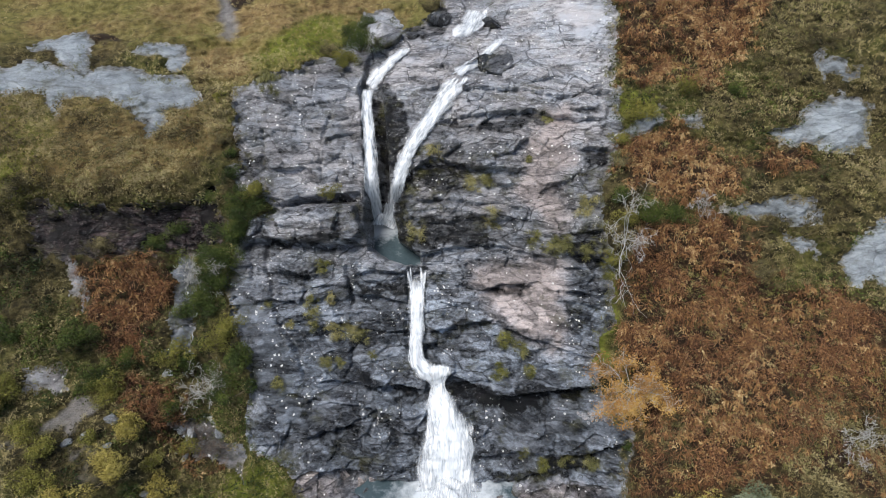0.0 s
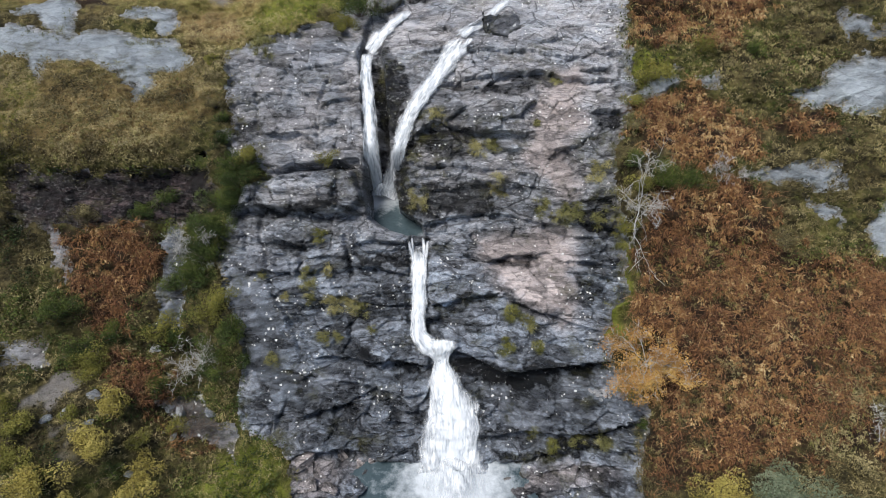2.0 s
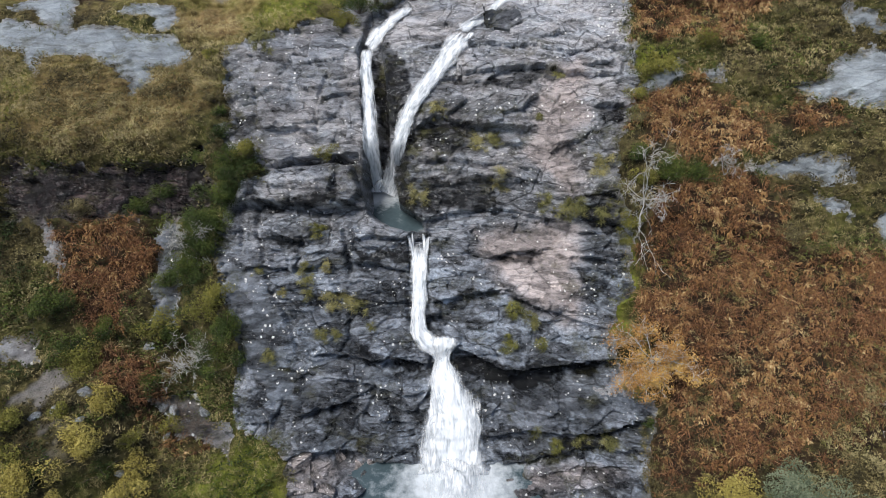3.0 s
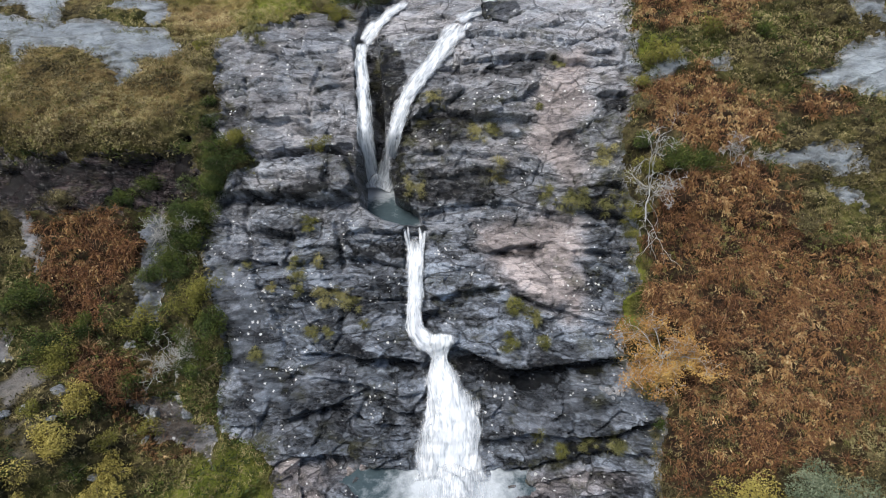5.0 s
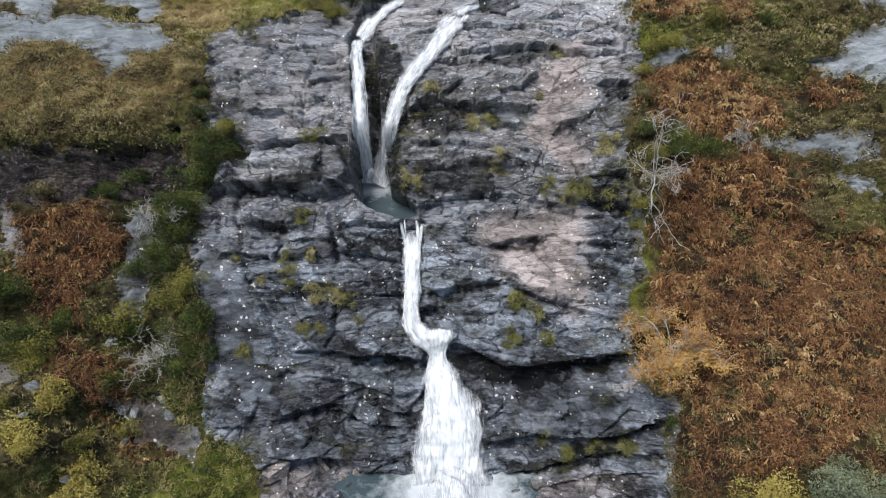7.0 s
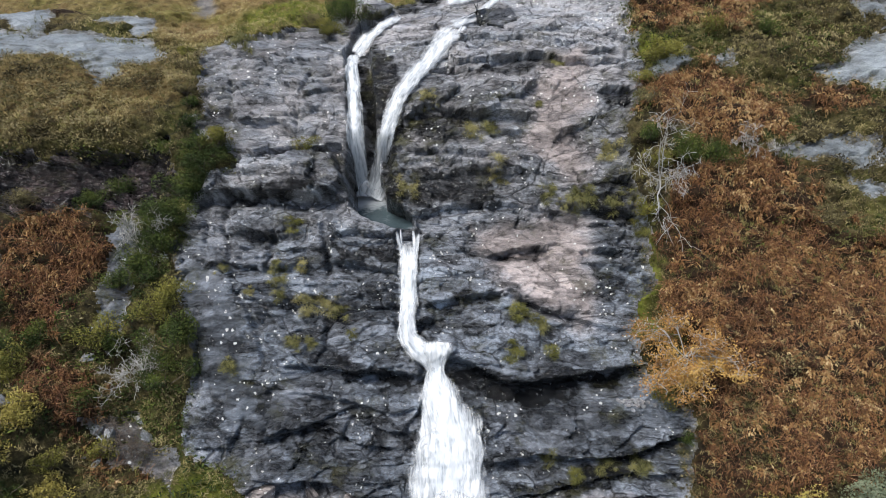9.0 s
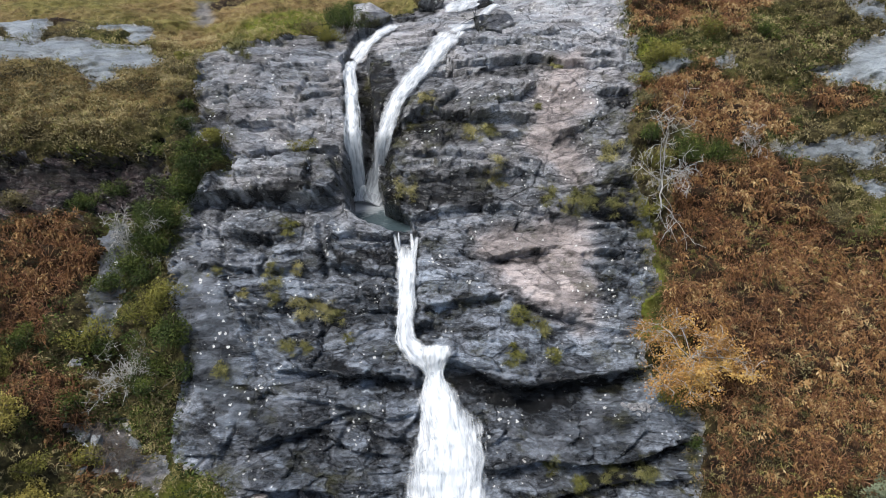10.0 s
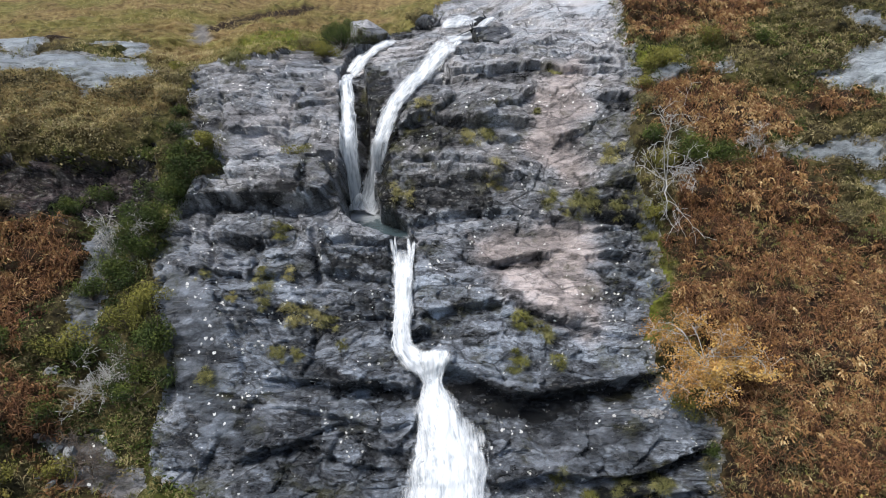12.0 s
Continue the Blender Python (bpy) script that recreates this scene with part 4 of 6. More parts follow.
# ---------------------------------------------------------------- water
def ribbon(name, line, across=14, step=0.10, cover=0.45, bulge=0.18, seed=1, free=0.12, fade=0.3, tail=0.3, foot=None):
    """A ribbon of falling water: line of (x, w, width, stand-off)."""
    p = np.array(line)
    s = np.r_[0, np.cumsum(np.hypot(np.diff(p[:, 0]), np.diff(p[:, 1])))]
    t = np.arange(0, s[-1] + step, step)
    x, w, width, off = (curve_through(s, p[:, k], t) for k in range(4))
    u = np.linspace(-1, 1, across + 1)
    tx, tw = np.gradient(x), np.gradient(w)
    ln = np.hypot(tx, tw)
    nx, nw = tw / ln, -tx / ln
    left, right = (1 + 0.26 * rough2(t * 1.3, 0 * t, seed + k, 4, 0.6) for k in (0, 21))
    reach = np.where(u[None, :] < 0, left[:, None], right[:, None]) * width[:, None] / 2
    X = x[:, None] + nx[:, None] * u * reach
    W = w[:, None] + nw[:, None] * u * reach
    D = depth_at(X.ravel(), W.ravel()).reshape(X.shape)
    mid = D.min(1)
    mid = np.min([np.r_[[mid[0]] * k, mid, [mid[-1]] * (8 - k)][4:4 + len(mid)] for k in range(9)], 0)
    for _ in range(40):
        mid = (np.r_[mid[0], mid[:-1]] + 2 * mid + np.r_[mid[1:], mid[-1]]) / 4
    k = np.clip(0.6 + free, 0, 1)
    D = D * (1 - k) + mid[:, None] * k - off[:, None] * 0.6 - bulge * (1 - u**2) - 0.10 * rough2(X * 3, W * 0.8, seed + 3, 3)
    if foot:  # a free drop down to the pool: from w, to w, depth there
        s = smoothstep(foot[0], foot[1], W)
        D = D * (1 - s) + (foot[2] - bulge * (1 - u**2) - 0.5 * off[:, None]) * s
    n = len(t)
    c = (np.arange(n - 1)[:, None] * (across + 1) + np.arange(across)[None, :]).ravel()
    q = np.stack([c, c + across + 1, c + across + 2, c + 1], 1)
    flow = np.stack([X - x[:, None], 0 * X + t[:, None], 0 * X + seed], -1).reshape(-1, 3)
    cov = (cover + 0.72 - 1.35 * np.abs(u)**2.2)[None, :] - 0.18 * np.abs(rough2(X * 1.2, W * 0.7, seed + 5, 3))
    cov = cov * smoothstep(0, fade, t)[:, None] - 0.9 * (1 - smoothstep(0, fade, t))[:, None] * grain2(X * 3.5, 0 * X, seed)
    cov -= 1.3 * smoothstep(t[-1] - tail, t[-1], t)[:, None] * (0.35 + grain2(X * 4, 0 * X, seed + 8))
    return mesh_of(name, sheet(X.ravel(), W.ravel(), D.ravel()), q, FALLS, True, flow=flow, cover=cov.ravel())


def fall(name, words, line, strands=3, seed=1, **how):
    """A waterfall: the main curtain and thinner strands of water beside and over it."""
    ob = new(name)
    r = np.random.default_rng(seed)
    p = np.array(line, float)
    ob.location = sheet(p[-1:, 0], p[-1:, 1], depth_at(p[-1:, 0], p[-1:, 1]))[0]

    def add(part_name, me, words=""):
        child = new(part_name, me)
        child.parent = ob
        child.location = -ob.location
        return tagged(child, words)

    add("curtain", ribbon("curtain", line, seed=seed, **how), "white aerated falling water")
    for n in range(strands):
        q = p.copy()
        side = r.uniform(0.08, 0.36) * (-1 if n % 2 else 1)
        q[:, 0] += side * p[:, 2] + r.normal(size=len(p)) * 0.06 * p[:, 2]
        q[:, 2] = np.maximum(0.10, p[:, 2] * r.uniform(0.10, 0.24))
        q[:, 3] += r.uniform(0.0, 0.14)
        add("strand", ribbon("strand", q, 4, 0.12, 0.05, 0.03, seed + 40 + n, how.get("free", 0.12), foot=how.get("foot")))
    return tagged(ob, words, "waterfall")


fall("cascade", "white stream running down a rock chute", [(-2.3, 14.4, 0.6, 0.04), (-3.5, 13.2, 1.0, 0.04), (-4.6, 12.0, 1.25, 0.04), (-5.25, 11.3, 1.2, 0.06)], strands=3, seed=11, cover=0.22, fade=0.8, bulge=0.06)
fall("waterfall", "slender white waterfall in a dark rock cleft", [(-5.25, 11.35, 1.05, 0.08), (-5.22, 10.6, 0.9, 0.2), (-4.95, 8.6, 0.85, 0.4), (-4.68, 6.0, 0.92, 0.55), (-4.5, 3.6, 1.05, 0.6), (-4.38, 1.6, 1.3, 0.4)], foot=(4.6, 1.6, 42.7), tail=0.1, strands=3, seed=12, cover=0.36, free=0.25, fade=0.5)
fall("cascade", "white stream fanning over dark boulders", [(2.78, 17.87, 1.7, 0.08), (2.23, 16.77, 2.2, 0.08), (1.66, 15.59, 1.9, 0.08), (0.64, 15.11, 0.9, 0.08)], strands=5, seed=13, cover=0.12, fade=0.8, bulge=0.08)
fall("cascade", "narrow white stream beside a dark boulder", [(4.16, 14.47, 0.6, 0.08), (3.15, 13.22, 0.8, 0.08), (2.05, 12.35, 0.8, 0.08), (0.83, 11.39, 1.2, 0.08)], seed=14, cover=0.12, fade=0.6, bulge=0.06)
fall("waterfall", "white waterfall sliding down a rounded rock", [(1.3, 11.2, 1.3, 0.05), (0.75, 10.5, 1.6, 0.06), (-0.25, 9.1, 1.45, 0.10), (-1.35, 7.4, 1.25, 0.18), (-2.3, 5.8, 1.15, 0.30), (-2.9, 4.0, 1.15, 0.42), (-3.4, 2.6, 1.35, 0.45), (-3.92, 1.5, 1.5, 0.4)], foot=(4.4, 1.5, 42.6), tail=0.1, strands=4, across=20, seed=15, cover=0.22, free=0.2, fade=1.2)
fall("waterfall", "bright white waterfall below the plunge pool", [(-1.75, -1.0, 1.15, 0.04), (-1.7, -2.0, 1.05, 0.10), (-1.62, -3.1, 1.08, 0.2), (-1.64, -4.6, 1.05, 0.26), (-1.66, -6.2, 1.06, 0.28), (-1.6, -6.8, 1.1, 0.28), (-1.25, -7.3, 1.25, 0.26), (-0.7, -7.8, 1.0, 0.25), (-0.4, -8.4, 0.8, 0.25)], tail=0.8, bulge=0.10, strands=5, across=22, seed=16, cover=0.42, free=0.2, fade=1.9)
fall("waterfall", "thin white jet over the plunge pool's lip", [(-2.3, -1.2, 0.2, 0.1), (-2.12, -2.0, 0.24, 0.2), (-1.85, -3.2, 0.34, 0.3)], strands=1, across=6, seed=19, cover=0.05, free=0.2, fade=0.4, bulge=0.06)
fall("waterfall", "thin white jet over the plunge pool's lip", [(-1.16, -1.2, 0.24, 0.1), (-1.2, -2.0, 0.3, 0.2), (-1.4, -3.2, 0.42, 0.3)], strands=1, across=6, seed=20, cover=0.12, free=0.2, fade=0.4, bulge=0.06)
fall("waterfall", "broad white waterfall fanning out below a rock basin", [(-0.22, -6.95, 1.5, 0.16), (-0.23, -7.45, 1.75, 0.2), (-0.26, -7.95, 1.15, 0.24), (-0.28, -8.4, 1.05, 0.28), (-0.2, -8.85, 1.5, 0.32), (-0.05, -9.6, 2.2, 0.35), (0.18, -10.8, 3.0, 0.35), (0.29, -11.9, 3.6, 0.35), (0.3, -13.3, 4.0, 0.35), (0.4, -14.9, 4.6, 0.3)], tail=0.5, strands=10, across=44, seed=17, cover=0.44, free=0.12, fade=0.25, bulge=0.12)
fall("cascade", "thin white trickle at the gully's foot", [(-15.75, -11.0, 0.08, 0.03), (-15.55, -11.25, 0.16, 0.03), (-15.3, -11.5, 0.12, 0.03)], seed=18, strands=1, cover=-0.1, bulge=0.03)


def pool(name, words, outline, level, foam_at):
    """Level water inside an outline of (x, y)."""
    p = np.array(outline)
    lo, hi = p.min(0), p.max(0)
    xs, ys = np.arange(lo[0], hi[0] + 0.1, 0.1), np.arange(lo[1], hi[1] + 0.1, 0.1)
    gx, gy = (g.ravel() for g in np.meshgrid(xs, ys))
    keep = inside(gx, gy, outline, 0.12) > -0.1
    c = (np.arange(len(ys) - 1)[:, None] * len(xs) + np.arange(len(xs) - 1)[None, :]).ravel()
    q = np.stack([c, c + 1, c + 1 + len(xs), c + len(xs)], 1)
    q = q[keep[q].all(1)]
    used, back = np.unique(q, return_inverse=True)
    foam = np.exp(-((gx - foam_at[0]) ** 2 + (gy - foam_at[1]) ** 2) / foam_at[2] ** 2)
    z = level + 0.03 * rough2(gx * 2, gy * 2, 7, 3)
    me = mesh_of(name, np.stack([gx, gy, z], 1)[used], back.reshape(q.shape), POOL, True, foam=foam[used])
    return tagged(new(name, me), words, "pool", kind="structure")


pool("water_plunge_pool", "dark green plunge pool on a rock shelf", [(-5.5, 30.6), (-5.4, 34.8), (-2.7, 34.8), (-2.5, 32.0), (-1.3, 31.0), (-1.0, 29.7), (-2.8, 29.6), (-4.4, 30.2)], 8.78, (-4.3, 33.6, 1.25))
pool("water_base_pool", "grey foaming pool at the waterfall's foot", [(-7.5, 13.0), (-6.3, 18.2), (-4.0, 20.4), (0.0, 20.6), (4.2, 19.6), (5.0, 17.5), (4.5, 12.0), (-2.0, 11.0)], -0.05, (0.5, 18.7, 2.9))


def splash(words, x, w, wide, tall, lift, seed):
    """A low ragged heap of white water where a fall lands."""
    r = np.random.default_rng(seed)
    base = np.array(spot(x, w)) + (0, 0, lift)
    nu, nv = 40, 12
    a, b = np.meshgrid(np.linspace(0, 2 * math.pi, nu, endpoint=False), np.linspace(0.02, 1, nv))
    rad = wide * b * (1 + 0.25 * rough2(np.cos(a) * 2 + 5, np.sin(a) * 2 + seed, seed, 3))
    X, Y = rad * np.cos(a), rad * np.sin(a) * 0.8
    Z = tall * (1 - b**1.5) * (0.7 + 0.9 * grain2(X * 3 + seed, Y * 3, seed)) + 0.04 * rough2(X * 6, Y * 6, seed, 2)
    i, j = np.meshgrid(np.arange(nv - 1), np.arange(nu), indexing="ij")
    c, d = i * nu + j, i * nu + (j + 1) % nu
    q = np.stack([c, d, d + nu, c + nu], -1).reshape(-1, 4)
    flow = np.stack([X * 1.5, Y * 1.5, 0 * X + seed], -1).reshape(-1, 3)
    me = mesh_of("splash", np.stack([X, Y, Z], -1).reshape(-1, 3), q, FALLS, True, flow=flow, cover=(0.85 - 1.5 * b**1.4).ravel())
    ob = new("splash", me)
    ob.location = base
    return tagged(ob, words, "splash")


splash("white foam where the twin falls meet the pool", -4.2, 1.75, 1.0, 0.95, 0.3, 3).location = (-4.15, 33.5, 8.8)
splash("white spray at the waterfall's foot", 0.3, -14.3, 2.8, 0.75, 0.15, 5).location = (0.5, 18.6, -0.02)

# ---------------------------------------------------------------- plants: materials
def plant_material(name, *stops, rough=0.75, shine=0.25):
    """Leaves or stalks whose colour runs over the stops with each plant's own tint."""
    m, t, s = material(name)
    isle = t.nodes.new("ShaderNodeNewGeometry").outputs["Random Per Island"]
    v = calc(t, "ADD", calc(t, "MULTIPLY", layer(t, "tint"), 0.82), calc(t, "MULTIPLY", isle, 0.18))
    col = ramp(t, v, *stops)
    col = mix(t, 0.35, col, ramp(t, noise_at(t, 22.0, 2), (0.3, 0.5), (0.7, 1.0)), "MULTIPLY")
    t.links.new(col, s.inputs["Base Color"])
    s.inputs["Roughness"].default_value, s.inputs["Specular IOR Level"].default_value = rough, shine
    return m


BRACKEN = plant_material("dead_bracken", (0.0, (0.030, 0.015, 0.009)), (0.32, (0.120, 0.058, 0.024)), (0.62, (0.26, 0.136, 0.053)), (0.86, (0.43, 0.27, 0.112)), (1.0, (0.66, 0.52, 0.28)))
STALK = plant_material("bracken_stalk", (0.0, (0.10, 0.040, 0.020)), (0.6, (0.26, 0.12, 0.055)), (1.0, (0.46, 0.30, 0.16)))
GRASS = plant_material("moor_grass", (0.0, (0.030, 0.024, 0.010)), (0.30, (0.145, 0.118, 0.048)), (0.65, (0.34, 0.28, 0.125)), (1.0, (0.52, 0.44, 0.22)))
GREEN = plant_material("green_grass", (0.0, (0.030, 0.034, 0.009)), (0.5, (0.12, 0.122, 0.030)), (1.0, (0.27, 0.255, 0.075)))
STRAW = plant_material("straw_grass", (0.0, (0.075, 0.052, 0.022)), (0.35, (0.22, 0.155, 0.062)), (0.7, (0.38, 0.295, 0.125)), (1.0, (0.54, 0.45, 0.22)))
TUSSOCK = plant_material("pale_tussock_grass", (0.0, (0.07, 0.064, 0.026)), (0.5, (0.22, 0.20, 0.080)), (1.0, (0.42, 0.38, 0.17)))
OLIVE_GRASS = plant_material("olive_ledge_grass", (0.0, (0.040, 0.042, 0.014)), (0.5, (0.145, 0.142, 0.050)), (1.0, (0.31, 0.29, 0.115)))
HEATHER = plant_material("heather", (0.0, (0.018, 0.017, 0.009)), (0.45, (0.075, 0.063, 0.028)), (0.8, (0.19, 0.16, 0.07)), (1.0, (0.35, 0.30, 0.15)))
BROWN_HEATH = plant_material("olive_brown_heath", (0.0, (0.036, 0.029, 0.012)), (0.45, (0.155, 0.126, 0.060)), (0.8, (0.28, 0.23, 0.115)), (1.0, (0.42, 0.35, 0.19)))
SHRUB = plant_material("evergreen_leaves", (0.0, (0.012, 0.022, 0.006)), (0.5, (0.042, 0.064, 0.013)), (1.0, (0.13, 0.155, 0.030)))
OLIVE = plant_material("olive_leaves", (0.0, (0.055, 0.055, 0.012)), (0.5, (0.16, 0.155, 0.032)), (1.0, (0.31, 0.28, 0.065)))
YELLOW = plant_material("yellow_leaves", (0.0, (0.17, 0.145, 0.032)), (0.5, (0.35, 0.29, 0.070)), (1.0, (0.54, 0.455, 0.13)))
WILLOW = plant_material("willow_leaves", (0.0, (0.055, 0.075, 0.045)), (0.5, (0.14, 0.175, 0.105)), (1.0, (0.26, 0.29, 0.18)))
AMBER = plant_material("amber_birch_leaves", (0.0, (0.15, 0.075, 0.026)), (0.5, (0.45, 0.238, 0.076)), (1.0, (0.70, 0.46, 0.14)))
BARK = plant_material("pale_bare_bark", (0.0, (0.22, 0.21, 0.19)), (0.5, (0.44, 0.43, 0.40)), (1.0, (0.64, 0.63, 0.60)), rough=0.85)
DARK_BARK = plant_material("brown_bark", (0.0, (0.07, 0.052, 0.040)), (1.0, (0.22, 0.18, 0.145)), rough=0.85)

# ---------------------------------------------------------------- plants: shapes
def frond(pairs, seed):
    """A dead fern frond along +x, arching over and hanging; its leaflets curled and crumpled."""
    r = np.random.default_rng(seed)
    v, f = [], []

    def rachis(s):
        return np.array([0.74 * s - 0.10 * s * s, 0.0, 0.46 * math.sin(2.5 * s) - 0.34 * s * s])

    for k in range(pairs):
        s = 0.25 + 0.72 * k / (pairs - 1)
        long = (0.26 * (1 - s) ** 0.6 + 0.05) * r.uniform(0.7, 1.15)
        for side in (-1, 1):
            a, b = rachis(s - 0.07), rachis(s + 0.07)
            out = rachis(s) + np.array([0.05 + 0.15 * long, side * long * r.uniform(0.25, 0.75), -long * r.uniform(0.5, 1.2)])
            fold = (a + b) * 0.5 + (out - rachis(s)) * 0.55 + np.array([0.10, 0, 0.05 * r.normal()])
            n = len(v)
            v += [a, b, fold, out]
            f += [(n, n + 1, n + 2), (n, n + 2, n + 3)]
    for s0, s1 in ((0.0, 0.25), (0.25, 0.5)):
        n = len(v)
        v += [rachis(s0) + (0, 0.012, 0), rachis(s0) - (0, 0.012, 0), rachis(s1)]
        f.append((n, n + 1, n + 2))
    return np.array(v), np.array(f)


def tuft(blades, spread, droop, seed, width=0.022):
    """Grass blades from one root, one metre tall at scale one."""
    r = np.random.default_rng(seed)
    v, f = [], []
    for _ in range(blades):
        a, tall, out = r.uniform(0, 6.283), r.uniform(0.55, 1.0), spread * r.uniform(0.4, 1.0)
        way, side = np.array([math.cos(a), math.sin(a), 0]), np.array([-math.sin(a), math.cos(a), 0]) * width
        root = way * r.uniform(0, 0.10)
        knee = root + way * out * 0.40 + np.array([0, 0, tall * 0.6])
        tip = root + way * out * 1.15 + np.array([0, 0, tall * (1 - droop)])
        n = len(v)
        v += [root, knee + side, knee - side, tip]
        f += [(n, n + 1, n + 2), (n + 2, n + 1, n + 3)]
    return np.array(v), np.array(f)


def sprig(leaves, size, seed):
    """A ragged ball of small leaves, radius one."""
    r = np.random.default_rng(seed)
    c = r.normal(size=(leaves, 3))
    c = c / np.linalg.norm(c, axis=1)[:, None] * r.uniform(0.45, 1.0, (leaves, 1))
    c[:, 2] = np.abs(c[:, 2]) * 0.9
    return leaf_set(c, size, r)


def leaf_set(c, size, r):
    """Small kite-shaped leaves at the places c, turned at random."""
    a, b = r.normal(size=(2, len(c), 3))
    a /= np.linalg.norm(a, axis=1)[:, None]
    b -= a * (a * b).sum(1)[:, None]
    b /= np.linalg.norm(b, axis=1)[:, None]
    s = size * r.uniform(0.6, 1.3, (len(c), 1))
    v = np.stack([c - a * s, c + b * s * 0.5, c + a * s, c - b * s * 0.5], 1).reshape(-1, 3)
    k = np.arange(len(c))[:, None] * 4
    return v, np.concatenate([k + [0, 1, 2], k + [0, 2, 3]])


def turned(yaw, lean, roll):
    """Rotation matrices: lean about x and roll about y, then yaw about z."""
    cy, sy, cl, sl, cr, sr = np.cos(yaw), np.sin(yaw), np.cos(lean), np.sin(lean), np.cos(roll), np.sin(roll)
    o, z = np.ones_like(cy), np.zeros_like(cy)
    rz = np.array([[cy, -sy, z], [sy, cy, z], [z, z, o]])
    rx = np.array([[o, z, z], [z, cl, -sl], [z, sl, cl]])
    ry = np.array([[cr, z, sr], [z, o, z], [-sr, z, cr]])
    return np.einsum("abn,bcn,cdn->nad", rz, rx, ry)


def strewn(name, shapes, places, turns, sizes, tints, mat):
    """One mesh of many copies of the shapes."""
    allv, allf, allt, base = [], [], [], 0
    which = np.arange(len(places)) % len(shapes)
    for n, (v, f) in enumerate(shapes):
        k = which == n
        p = np.einsum("nab,vb->nva", turns[k], v) * sizes[k][:, None, None] + places[k][:, None, :]
        c = k.sum()
        allv.append(p.reshape(-1, 3))
        allf.append((f[None] + (np.arange(c) * len(v))[:, None, None]).reshape(-1, 3) + base)
        allt.append(np.repeat(tints[k], len(v)))
        base += c * len(v)
    return mesh_of(name, np.concatenate(allv), np.concatenate(allf), mat, False, tint=np.concatenate(allt))


def near_index(x, w):
    i = np.clip(np.searchsorted(AX, x), 0, NX - 1)
    j = np.clip(np.searchsorted(AW, w), 0, NW - 1)
    return j * NX + i


def sow(count, box, seed, chance):
    """Random places in the box (x0, x1, w0, w1), kept by the chance that chance(grid index, x, w) gives."""
    r = np.random.default_rng(seed)
    x, w = r.uniform(box[0], box[1], count), r.uniform(box[2], box[3], count)
    k = r.uniform(size=count) < chance(near_index(x, w), x, w)
    x, w = x[k], w[k]
    return r, sheet(x, w, depth_at(x, w)), x, w


def clump_tint(r, x, w, seed, spread=0.35, scale=0.5):
    """Tint of each plant: the light and shade of shared hummocks as colour, and some of its own."""
    hummock_shade = 0.85 * rough2(x * 0.55, w * 0.85, 150, 3, 0.6) + 0.35 * rough2(x * 0.16, w * 0.2, 153, 2)
    return np.clip(0.57 + hummock_shade + 0.3 * rough2(x * scale, w * scale, seed, 3) + r.normal(size=len(x)) * spread * 0.4, 0, 1)


# ---------------------------------------------------------------- plants: cover of the slope
FRONDS = [frond(5, 1), frond(4, 2), frond(5, 3), frond(4, 4)]
TUFTS = [tuft(6, 0.6, 0.5, s, 0.023) for s in range(4)]
LONG_TUFTS = [tuft(6, 0.75, 0.6, s + 9, 0.020) for s in range(4)]
STALKS = [tuft(3, 0.9, 0.5, s + 30, 0.010) for s in range(4)]
SPRIGS = [sprig(13, 0.20, s) for s in range(4)]
MOUNDS = [sprig(40, 0.12, s + 80) for s in range(4)]
DRY_LEAVES = [sprig(4, 0.42, s + 60) for s in range(4)]


